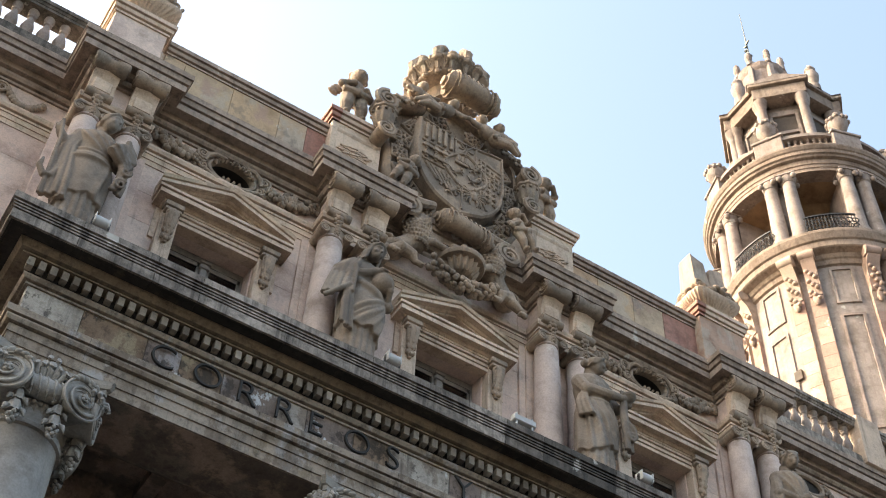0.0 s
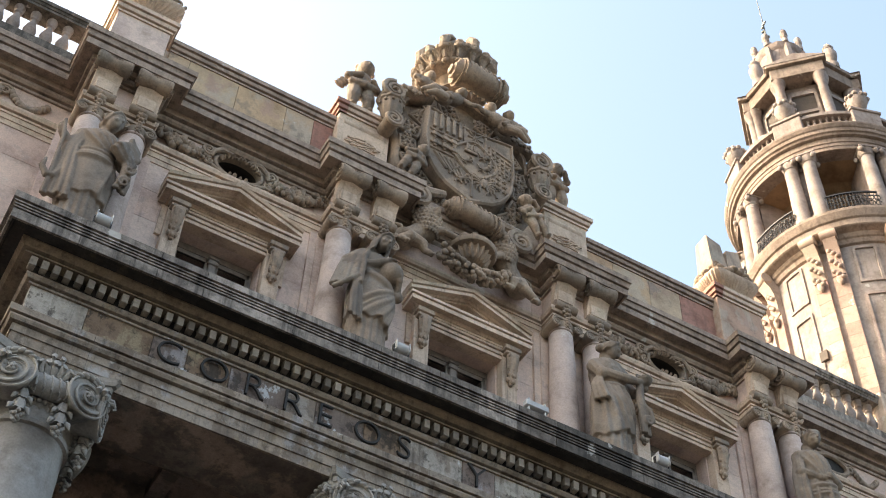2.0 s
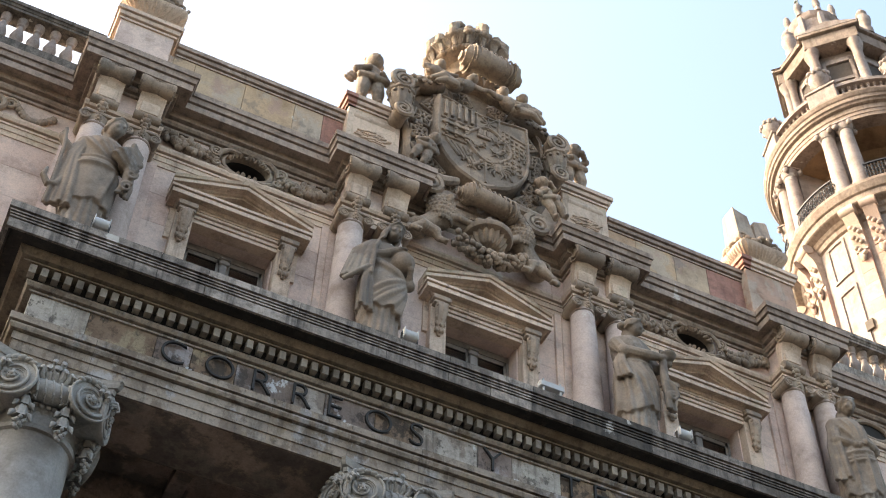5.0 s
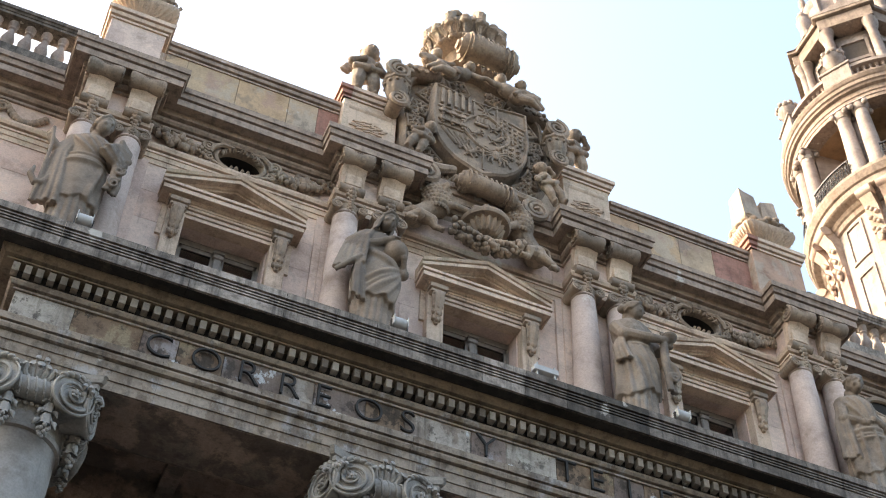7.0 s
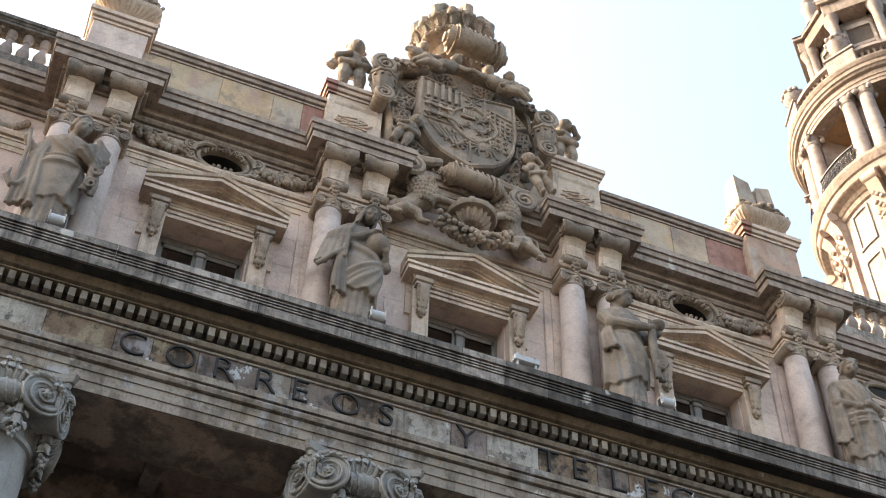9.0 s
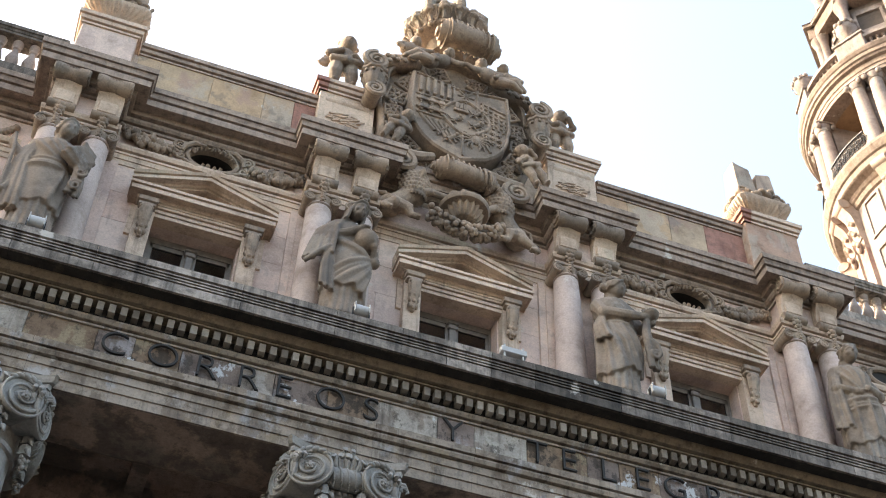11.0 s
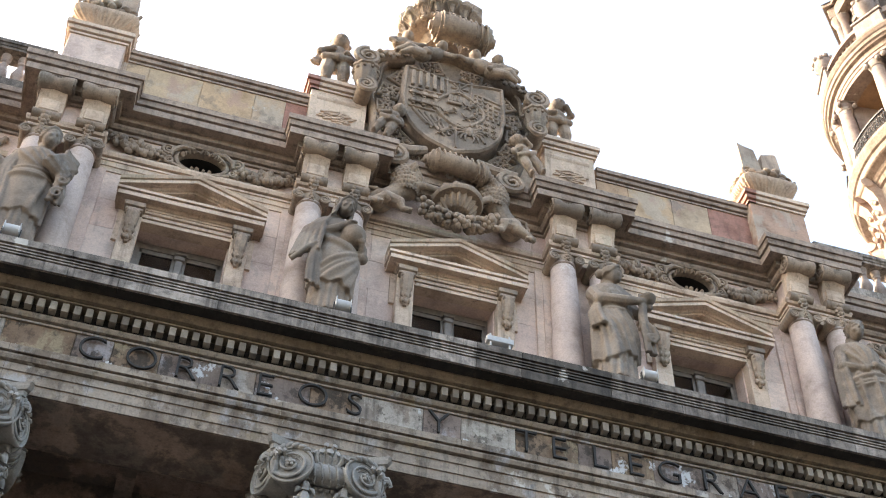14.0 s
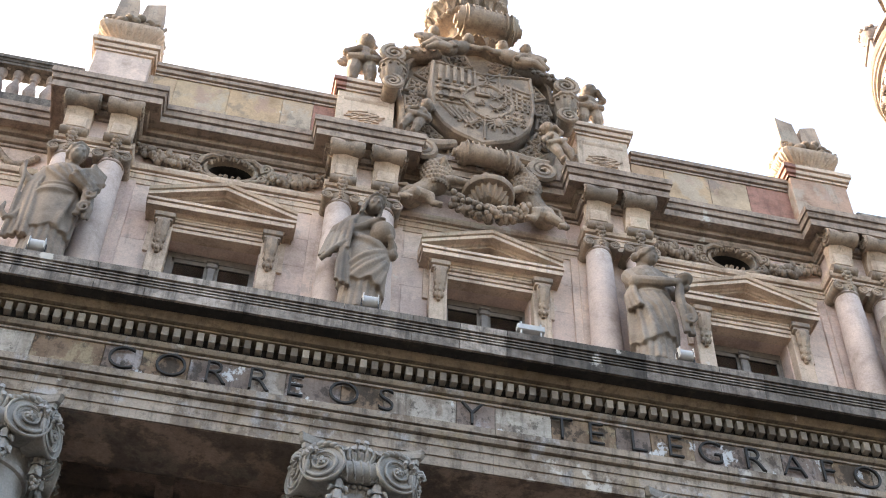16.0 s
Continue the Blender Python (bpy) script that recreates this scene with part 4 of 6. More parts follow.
# wing frieze ornament
for b in (-11.0, 11.0):
    s = Shape()
    for e in (-1, 1):
        s.spiral((e * 0.6, -0.05, 0.1), 0.17, 1.8, 0.05, "y", e)
        for i in range(12):
            u = i / 11
            s.blob((e * (0.75 + 0.75 * u), -0.05, 0.1 - 0.3 * math.sin(math.pi * u)), (0.09, 0.07, 0.09), 6, 4)
    s.tube([(0.5 * math.cos(math.tau * i / 24), -0.06, 0.28 * math.sin(math.tau * i / 24)) for i in range(25)], 0.07, 7)
    w = thing("oval_window", at=(b, 0.05, 25.02), label="oval attic light of the wing in a carved frame", category="window", group="oval windows")
    part("frame", s, CARVED, parent=w)
    # Black disc on the solid wall, painted shade in place of a hole.
    part("back", Shape().grid([[(0.46 * math.cos(math.tau * i / 24), y, 0.25 * math.sin(math.tau * i / 24)) for i in range(24)] for y in (0.0, -0.02)], True, True), DIM, parent=w)


# ---- statues ----
def limb(s, points, radii):
    s.tube(points, radii, 9)
    for p, r in zip(points, radii if not isinstance(radii, (int, float)) else [radii] * len(points)):
        s.blob(p, r, 8, 6)


BODY = [(0.0, 0.5, 0.42), (0.5, 0.47, 0.4), (1.0, 0.45, 0.38), (1.5, 0.47, 0.37), (1.75, 0.46, 0.35), (2.05, 0.38, 0.29), (2.3, 0.4, 0.31), (2.5, 0.45, 0.32), (2.7, 0.46, 0.27), (2.82, 0.36, 0.22), (2.92, 0.18, 0.17), (3.2, 0.13, 0.14)]


def body(angle, z, off=0.0, sway=0.0):
    """A place on the trunk of a statue: angle 0 faces the square, degrees towards +x; z above the base in metres."""
    k = max(0, min(len(BODY) - 2, next((n for n in range(len(BODY) - 1) if BODY[n + 1][0] >= z), len(BODY) - 2)))
    (z0, a0, b0), (z1, a1, b1) = BODY[k], BODY[k + 1]
    u = (z - z0) / (z1 - z0)
    rx, ry, t = a0 + (a1 - a0) * u + off, b0 + (b1 - b0) * u + off, radians(angle)
    return (rx * math.sin(t) + sway * math.sin(0.95 * z), -ry * math.cos(t), z)


def folds(lines, top, low, n, wide, sag=0.0, seed=0):
    """Soft folds of cloth from one line to another over the trunk; top and low are (angle, z) pairs: first fold, last fold."""
    rng = random.Random(seed)
    for i in range(n):
        u = i / max(1, n - 1) + rng.uniform(-0.3, 0.3) / n
        a0, z0 = (top[0][k] + (top[1][k] - top[0][k]) * u for k in (0, 1))
        a1, z1 = (low[0][k] + (low[1][k] - low[0][k]) * u for k in (0, 1))
        k = rng.uniform(0.6, 1.3)
        lines.append(([(0.0077 * (a0 + (a1 - a0) * v), z0 + (z1 - z0) * v - sag * 4 * v * (1 - v)) for v in (0, 0.25, 0.5, 0.75, 1)], 0.8 * wide * k, 1.15 * wide * k))


def draped(s, lines, hem, sway):
    """The trunk with its gown: relief from the folds, an overdress down to the hem, pleats under it."""
    angles, heights = np.linspace(-180, 180, 181)[:-1], np.linspace(0, 3.2, 161)
    aa, zz = np.meshgrid(angles, heights)
    px, relief = 0.0077 * aa, np.zeros_like(aa)
    for pts, wide, high in lines:
        near, along = np.full_like(aa, 9.0), np.zeros_like(aa)
        for m in range(len(pts) - 1):
            (x0, z0), (x1, z1) = pts[m], pts[m + 1]
            dx, dz = x1 - x0, z1 - z0
            t = np.clip(((px - x0) * dx + (zz - z0) * dz) / (dx * dx + dz * dz + 1e-9), 0, 1)
            d = np.hypot(px - x0 - t * dx, zz - z0 - t * dz)
            along = np.where(d < near, (m + t) / (len(pts) - 1), along)
            near = np.minimum(near, d)
        relief = np.maximum(relief, high * (0.35 + 0.65 * np.sin(math.pi * np.clip(0.1 + 0.8 * along, 0, 1))) * np.exp(-(near / wide) ** 2))
    edge = hem[0] + hem[1] * np.sin(np.radians(aa)) + 0.03 * np.sin(np.radians(9 * aa)) + 0.05 * np.sin(np.radians(4 * aa + 40))
    pleat = 0.05 * (np.abs(np.sin(np.radians(8.5 * aa + 14 * np.sin(np.radians(5 * aa))))) - 0.6)
    over = (zz > edge) & (zz < 2.85)
    off = np.where(over, 0.05 + relief, np.where(zz < 1.2, pleat - 0.02, 0.0))
    s.grid([[body(float(angles[c]), float(heights[r]), float(off[r, c]), sway) for c in range(len(angles))] for r in range(len(heights))], True, True)


def hanging(s, points, n, spread, wide, seed=0):
    """A loose fall of cloth: n folds side by side along a line of points, opening out by spread (x, y) at the foot."""
    rng = random.Random(seed)
    for i in range(n):
        u = i / max(1, n - 1) - 0.5
        pts, radii = [], []
        for m, p in enumerate(points):
            v = m / (len(points) - 1)
            k = 0.35 + 0.65 * v
            pts.append((p[0] + u * spread[0] * k, p[1] + u * spread[1] * k - 0.05 * (i % 2), p[2] - (0.1 * rng.random() if m == len(points) - 1 else 0)))
            radii.append(wide * (0.95 + 0.25 * math.sin(3 * v + 2.1 * i)))
        s.tube(pts, radii, 8)


def stone_head(s, at, turn, tilt, nod, hair):
    """A head with brow, nose, lips, chin and hair drawn back; turn towards +x."""
    h = Shape().blob((0, -0.02, 0.0), (0.165, 0.2, 0.235), 20, 16).blob((0, 0.05, 0.05), (0.185, 0.21, 0.205), 20, 16)
    h.blob((0, -0.12, -0.13), (0.09, 0.09, 0.08), 12, 10)
    h.tube([(0, -0.2, 0.07), (0, -0.245, -0.01), (0, -0.255, -0.045), (0, -0.21, -0.06)], [0.022, 0.026, 0.034, 0.02], 8)
    h.tube([(-0.05, -0.19, -0.1), (0, -0.215, -0.098), (0.05, -0.19, -0.1)], 0.018, 6).tube([(-0.04, -0.185, -0.128), (0, -0.205, -0.13), (0.04, -0.185, -0.128)], 0.018, 6)
    for e in (-1, 1):
        h.tube([(e * 0.015, -0.215, 0.065), (e * 0.07, -0.2, 0.075), (e * 0.13, -0.145, 0.05)], [0.022, 0.024, 0.018], 7)
        h.blob((e * 0.072, -0.165, 0.02), (0.034, 0.026, 0.02), 10, 8)
        h.blob((e * 0.09, -0.14, -0.06), (0.06, 0.06, 0.055), 10, 8)
        for i in range(6):                               # locks combed from the parting to the nape
            u = i / 5
            h.tube([(e * 0.01, -0.17 + 0.2 * u, 0.215 + 0.05 * math.sin(math.pi * u)), (e * 0.11, -0.155 + 0.19 * u, 0.19), (e * 0.185, -0.07 + 0.14 * u, 0.08), (e * 0.17, 0.07 + 0.07 * u, -0.05), (e * 0.07, 0.22, -0.09)], [0.022, 0.032, 0.034, 0.03, 0.025], 7)
        if hair == "long":
            for i in range(4):
                h.tube([(e * 0.17, -0.04 + 0.06 * i, 0.02), (e * 0.2, -0.04 + 0.05 * i, -0.15), (e * 0.19, -0.07 + 0.05 * i, -0.32), (e * 0.23, -0.1 + 0.04 * i, -0.44)], [0.04, 0.045, 0.04, 0.02], 7)
    if hair == "knot":
        h.blob((0, 0.27, 0.05), (0.11, 0.12, 0.11), 12, 10)
    if hair == "wreath":
        for i in range(14):
            a = math.tau * i / 14
            h.blob((0.19 * math.cos(a), 0.04 + 0.21 * math.sin(a), 0.14 + 0.03 * math.sin(5 * a)), (0.06, 0.06, 0.05), 8, 6)
    m = Matrix.Translation(at) @ Matrix.Rotation(radians(tilt), 4, "Y") @ Matrix.Rotation(radians(turn), 4, "Z") @ Matrix.Rotation(radians(nod), 4, "X")
    o = len(s.v)
    s.v += h.moved(m).v
    s.f += [tuple(k + o for k in f) for f in h.f]


def fingers(s, at, way, n=4):
    """Four short fingers from a palm."""
    w = Vector(way).normalized()
    side = w.cross(Vector((0, 0, 1))).normalized()
    s.blob(at, (0.08, 0.08, 0.08), 10, 8)
    for i in range(n):
        p = Vector(at) + side * 0.045 * (i - 1.5)
        s.tube([tuple(p), tuple(p + w * 0.1), tuple(p + w * 0.16 - Vector((0, 0, 0.03)))], [0.028, 0.026, 0.018], 7)


def robed(kind):
    """A draped standing form in metres: gown and overdress with folds, head, arms and what it holds."""
    s = Shape()
    sway = {"globe": 0.05, "tablet": -0.04, "bowl": 0.06, "hood": 0.0}[kind]
    lines, hem = [], {"globe": (0.72, -0.12), "tablet": (0.72, 0.02), "bowl": (0.55, 0.14), "hood": (0.5, 0.1)}[kind]
    for e in (-1, 1):
        s.blob((e * 0.4 + sway * 0.6, -0.02, 2.66), (0.17, 0.19, 0.15), 14, 12)
    if kind == "globe":
        stone_head(s, (0.14, -0.26, 3.2), 22, 14, 10, "long")
        s.blob((0.36, -0.34, 2.24), (0.28, 0.27, 0.27), 30, 24)
        limb(s, [(0.42, -0.01, 2.58), (0.6, -0.07, 2.16), (0.62, -0.22, 1.78), (0.52, -0.45, 2.04)], [0.16, 0.15, 0.13, 0.085])
        fingers(s, (0.47, -0.50, 2.14), (-0.4, 0.1, 1))
        limb(s, [(-0.4, -0.04, 2.58), (-0.42, -0.24, 2.22), (-0.05, -0.36, 2.36), (0.16, -0.48, 2.44)], [0.16, 0.15, 0.11, 0.08])
        fingers(s, (0.22, -0.50, 2.46), (1, -0.1, 0.1))
        # cloak from the head over the arm, flaring at the elbow
        hanging(s, [(-0.16, 0.0, 3.0), (-0.32, -0.08, 2.8), (-0.48, -0.16, 2.5), (-0.55, -0.2, 2.1), (-0.64, -0.2, 1.62)], 8, (0.5, -0.34), 0.075, 4)
        s.tube([(-0.42, -0.42, 1.75), (-0.6, -0.36, 1.62), (-0.78, -0.22, 1.5), (-0.9, -0.1, 1.45)], 0.06, 8)
        # overdress drawn up under the globe
        folds(lines, ((-70, 2.3), (-20, 2.1)), ((60, 1.75), (70, 1.95)), 4, 0.075, 0.1, 5)
        folds(lines, ((60, 1.9), (66, 1.7)), ((-75, 0.95), (35, 0.62)), 5, 0.085, 0.05, 6)
        folds(lines, ((-85, 2.1), (-60, 2.0)), ((-95, 0.8), (-62, 0.8)), 3, 0.07, 0, 7)
        hanging(s, [(-0.42, -0.3, 1.7), (-0.44, -0.34, 1.2), (-0.42, -0.36, 0.6)], 4, (0.24, 0.1), 0.06, 8)
    elif kind == "tablet":
        stone_head(s, (0.08, -0.2, 3.22), 40, 6, 2, "knot")
        # books and an open scroll held at the side
        for p, size, turn in (((0.56, -0.36, 2.3), (0.2, 0.08, 0.3), (-12, 38, 24)), ((0.66, -0.26, 2.46), (0.17, 0.06, 0.32), (-5, 8, 40)), ((0.5, -0.4, 2.08), (0.27, 0.09, 0.14), (0, 28, 20))):
            b = Shape().box(-size[0], size[0], -size[1], size[1], -size[2], size[2], 0.025).box(-size[0] + 0.03, size[0] + 0.015, -size[1] * 0.6, size[1] * 0.6, -size[2] - 0.015, size[2] + 0.015, 0.01)
            b.tube([(-size[0], 0, -size[2]), (-size[0], 0, size[2])], size[1] * 1.1, 10)
            b.moved(Matrix.Translation(p) @ Euler([radians(a) for a in turn]).to_matrix().to_4x4())
            o = len(s.v)
            s.v += b.v
            s.f += [tuple(k + o for k in f) for f in b.f]
        hanging(s, [(0.5, -0.36, 2.2), (0.62, -0.36, 1.85), (0.66, -0.34, 1.5), (0.6, -0.34, 1.2)], 5, (0.26, 0.12), 0.05, 9)
        s.spiral((0.62, -0.46, 1.35), 0.15, 1.6, 0.045, "y", 1, 40)
        s.spiral((0.66, -0.46, 1.75), 0.13, 1.4, 0.04, "y", -1, 40)
        limb(s, [(0.42, -0.01, 2.60), (0.55, -0.17, 2.10), (0.42, -0.37, 2.06)], [0.16, 0.14, 0.09])
        limb(s, [(-0.44, -0.01, 2.60), (-0.66, -0.09, 2.22), (-0.86, -0.14, 2.42)], [0.16, 0.14, 0.09])
        fingers(s, (-0.9, -0.16, 2.48), (-0.3, -0.2, 1))
        # staff that ends in a curled foot, and the mantle behind it
        s.tube([(-0.88, -0.22, 2.7), (-0.8, -0.24, 2.1), (-0.78, -0.24, 1.0), (-0.8, -0.24, 0.4)], 0.045, 8)
        s.tube([(-0.62, -0.26, 1.2), (-0.7, -0.26, 0.95), (-0.85, -0.26, 0.9), (-0.98, -0.26, 1.1), (-0.95, -0.26, 1.35)], [0.05, 0.07, 0.08, 0.07, 0.03], 8)
        hanging(s, [(-0.42, -0.1, 2.6), (-0.58, -0.16, 2.0), (-0.56, -0.22, 1.3), (-0.55, -0.24, 0.5)], 6, (0.36, -0.14), 0.065, 10)
        # gathered cloth across the waist and an apron with a curved hem
        folds(lines, ((-50, 2.66), (20, 2.7)), ((10, 2.15), (55, 2.3)), 4, 0.07, 0.08, 11)
        folds(lines, ((-85, 2.1), (-85, 1.8)), ((80, 2.15), (80, 1.95)), 4, 0.065, 0.1, 12)
        folds(lines, ((-80, 1.8), (-50, 1.8)), ((-85, 0.75), (-45, 0.75)), 3, 0.08, 0, 13)
        folds(lines, ((45, 1.8), (75, 1.8)), ((30, 0.8), (80, 0.75)), 3, 0.075, 0, 14)
    elif kind == "bowl":
        stone_head(s, (0.08, -0.16, 3.22), 68, 2, 2, "knot")
        limb(s, [(-0.4, -0.06, 2.58), (-0.36, -0.30, 2.20), (0.2, -0.45, 2.16), (0.62, -0.48, 2.22)], [0.17, 0.155, 0.12, 0.075])
        fingers(s, (0.7, -0.48, 2.26), (1, 0, 0.2))
        limb(s, [(0.42, 0.00, 2.58), (0.6, -0.19, 2.10), (0.8, -0.40, 2.16)], [0.16, 0.13, 0.08])
        s.lathe([(0.06, 2.36), (0.12, 2.39), (0.18, 2.46), (0.2, 2.52), (0.17, 2.53), (0.08, 2.46)], 26, (0.74, -0.46, -0.16))
        s.box(0.56, 0.84, -0.42, -0.36, 2.3, 2.55, 0.02)
        # bunched girdle, long folds that fan to one foot
        folds(lines, ((-95, 2.2), (-95, 1.95)), ((70, 2.15), (70, 2.0)), 4, 0.06, 0.04, 15)
        folds(lines, ((-75, 1.95), (10, 1.95)), ((-80, 0.4), (80, 0.62)), 6, 0.09, 0, 17)
        folds(lines, ((-45, 1.9), (-25, 1.9)), ((10, 1.2), (45, 0.8)), 2, 0.08, 0.04, 18)
        hanging(s, [(-0.4, -0.18, 2.1), (-0.48, -0.26, 1.8), (-0.42, -0.34, 1.4)], 5, (0.22, -0.2), 0.06, 16)
        hanging(s, [(0.62, -0.4, 2.2), (0.58, -0.42, 1.7), (0.66, -0.4, 1.2), (0.7, -0.38, 0.85)], 4, (0.2, 0.1), 0.055, 20)
        s.spiral((0.72, -0.5, 1.1), 0.13, 1.5, 0.045, "y", 1, 40)
        s.tube([(0.66, -0.46, 1.6), (0.8, -0.5, 1.4), (0.84, -0.5, 1.15), (0.74, -0.5, 0.98)], [0.04, 0.06, 0.06, 0.03], 8)
    else:
        stone_head(s, (0.0, -0.22, 3.2), -12, -4, 2, "wreath")
        limb(s, [(-0.42, -0.01, 2.58), (-0.58, -0.16, 2.01), (-0.2, -0.39, 1.86)], [0.16, 0.145, 0.09])
        limb(s, [(0.42, -0.01, 2.58), (0.56, -0.19, 2.06), (0.14, -0.39, 2.06)], [0.16, 0.14, 0.09])
        fingers(s, (-0.12, -0.42, 1.86), (1, -0.2, 0.1))
        folds(lines, ((-70, 2.7), (60, 2.7)), ((-10, 2.0), (30, 2.0)), 6, 0.055, 0.03, 21)
        folds(lines, ((-90, 1.95), (80, 1.95)), ((-95, 0.5), (90, 0.7)), 7, 0.085, 0, 22)
        folds(lines, ((-85, 1.6), (-85, 1.3)), ((70, 2.0), (75, 1.8)), 3, 0.07, 0.12, 23)
        hanging(s, [(0.4, 0.0, 2.6), (0.55, -0.08, 1.8), (0.58, -0.12, 0.7)], 6, (0.3, 0.2), 0.065, 24)
        hanging(s, [(-0.42, 0.0, 2.6), (-0.6, -0.12, 1.9), (-0.58, -0.16, 0.9)], 5, (0.28, -0.2), 0.065, 25)
    draped(s, lines, hem, sway)
    return s


STATUES = [("tablet", -8.4, "weathered grey stone statue holding books and a scroll above the cornice"),
           ("globe", -2.68, "weathered grey stone statue in robes holding a globe"),
           ("bowl", 2.98, "weathered grey stone statue reaching out with a bowl"),
           ("hood", 8.5, "weathered grey stone statue with a wreath and a long cloak")]
for kind, x, label in STATUES:
    st = thing("statue", at=(x, -1.62, 20.25), label=label, category="statue", group="cornice statues", shape=robed(kind).moved(Matrix.Diagonal((0.88, 0.95, 0.94, 1))), material=FIGURE)
    fused(st, 0.018, 1, 0.006, 0.12)
    thing("plinth", at=(x, -1.72, 18.79), label="plain stone plinth under a statue", category="plinth", group="statue plinths",
          shape=Shape().box(-0.5, 0.5, -0.26, 0.5, 0, 1.47, 0.02), material=MOULD)


def child_form(pose_kind):
    """A small rounded form, 1 high, standing or leaning."""
    s = Shape()
    s.blob((0, 0, 0.52), (0.15, 0.13, 0.17), 12, 10)
    s.blob((0, -0.01, 0.66), (0.14, 0.115, 0.11), 12, 10)
    s.blob((0.02, -0.05, 0.86), (0.11, 0.13, 0.13), 14, 12)
    for i in range(18):
        a = i * 2.4
        s.blob((0.02 + 0.11 * math.cos(a) * (1 - i / 26), 0.0 + 0.12 * math.sin(a) * (1 - i / 26), 0.9 + 0.005 * i), (0.04, 0.04, 0.035), 7, 5)
    s.blob((0.02, -0.18, 0.85), (0.018, 0.02, 0.02), 6, 5)
    for e in (-1, 1):
        limb(s, [(e * 0.08, -0.03, 0.42), (e * 0.1, -0.07, 0.22), (e * 0.1, -0.02, 0.02)], [0.095, 0.08, 0.05])
        s.blob((e * 0.11, -0.07, 0.03), (0.05, 0.09, 0.04), 8, 6)
    limb(s, [(-0.13, 0, 0.68), (-0.2, -0.08, 0.56), (-0.06, -0.15, 0.6)], [0.06, 0.055, 0.04])
    limb(s, [(0.13, 0, 0.68), (0.2, -0.06, 0.72 if pose_kind == "up" else 0.52), (0.1, -0.15, 0.78 if pose_kind == "up" else 0.55)], [0.06, 0.055, 0.04])
    if pose_kind == "wing":
        for i in range(3):
            s.blob((-0.17 - 0.03 * i, 0.1, 0.7 - 0.06 * i), (0.08, 0.03, 0.04), 8, 6, (0, 30, 0))
    limb(s, [(-0.15, -0.1, 0.46), (0.0, -0.15, 0.42), (0.15, -0.1, 0.48)], [0.05, 0.05, 0.05])
    return s


CHILDREN = [("wing", -3.02, -0.6, 29.0, 2.05, 0, 0, "small winged stone figure on the red-capped pedestal"),
            ("up", 2.55, -0.6, 28.9, 1.85, 0, 0, "small stone figure on the grey pedestal"),
            ("arm", -1.95, -1.2, 26.75, 1.35, 20, 0, "small carved figure seated at the cartouche foot"),
            ("up", 1.75, -1.2, 26.75, 1.35, -25, 0, "small carved figure seated at the cartouche foot")]
for kind, x, y, z, h, lean, turn, label in CHILDREN:
    m = Matrix.Rotation(radians(lean), 4, "Y") @ Matrix.Rotation(radians(turn), 4, "Z") @ Matrix.Diagonal((h, h, h, 1))
    c = thing("cherub_statue", at=(x, y, z), label=label, category="statue", group="small carved figures", shape=child_form(kind).moved(m), material=CARVED)
    fused(c, 0.017, 1, 0.006, 0.08)


def reclining(e, legs):
    """A rounded half form, head up, body trailing away from the middle."""
    s = Shape()
    s.blob((0, -0.03, 0), (0.14, 0.16, 0.165), 14, 12)
    for i in range(16):
        a = i * 2.4
        s.blob((0.13 * math.cos(a) * (1 - i / 22), 0.04 + 0.13 * math.sin(a) * (1 - i / 22), 0.05 + 0.008 * i), (0.055, 0.055, 0.05), 7, 5)
    s.blob((0, -0.19, -0.02), (0.025, 0.03, 0.03), 6, 5)
    s.blob((e * 0.16, 0.04, -0.3), (0.24, 0.17, 0.19), 12, 10, (0, 30 * e, 0))
    limb(s, [(-e * 0.05, 0, -0.25), (-e * 0.26, -0.08, -0.38), (-e * 0.42, -0.12, -0.34)], [0.085, 0.075, 0.055])
    limb(s, [(e * 0.3, -0.02, -0.24), (e * 0.44, -0.1, -0.42), (e * 0.3, -0.14, -0.55)], [0.085, 0.075, 0.055])
    if legs:
        s.blob((e * 0.48, 0.04, -0.48), (0.24, 0.17, 0.18), 12, 10)
        limb(s, [(e * 0.55, -0.02, -0.5), (e * 0.85, -0.12, -0.48), (e * 1.1, -0.06, -0.66)], [0.14, 0.11, 0.07])
        limb(s, [(e * 0.5, -0.06, -0.58), (e * 0.78, -0.14, -0.66), (e * 1.0, -0.1, -0.78)], [0.13, 0.1, 0.06])
    return s


for x, y, z, e, legs, label in ((-0.6, -1.32, 30.78, -1, True, "small carved figure reclining above the shield"), (0.24, -1.32, 30.78, 1, True, "small carved figure reclining above the shield"),
                                (-1.42, -1.15, 31.12, -1, False, "small carved figure leaning over the cartouche shoulder"), (0.88, -1.15, 31.1, 1, False, "small carved figure leaning over the cartouche shoulder")):
    c = thing("cherub_statue", at=(x, y, z), label=label, category="statue", group="small carved figures", shape=reclining(e, legs), material=CARVED)
    fused(c, 0.017, 1, 0.006, 0.08)


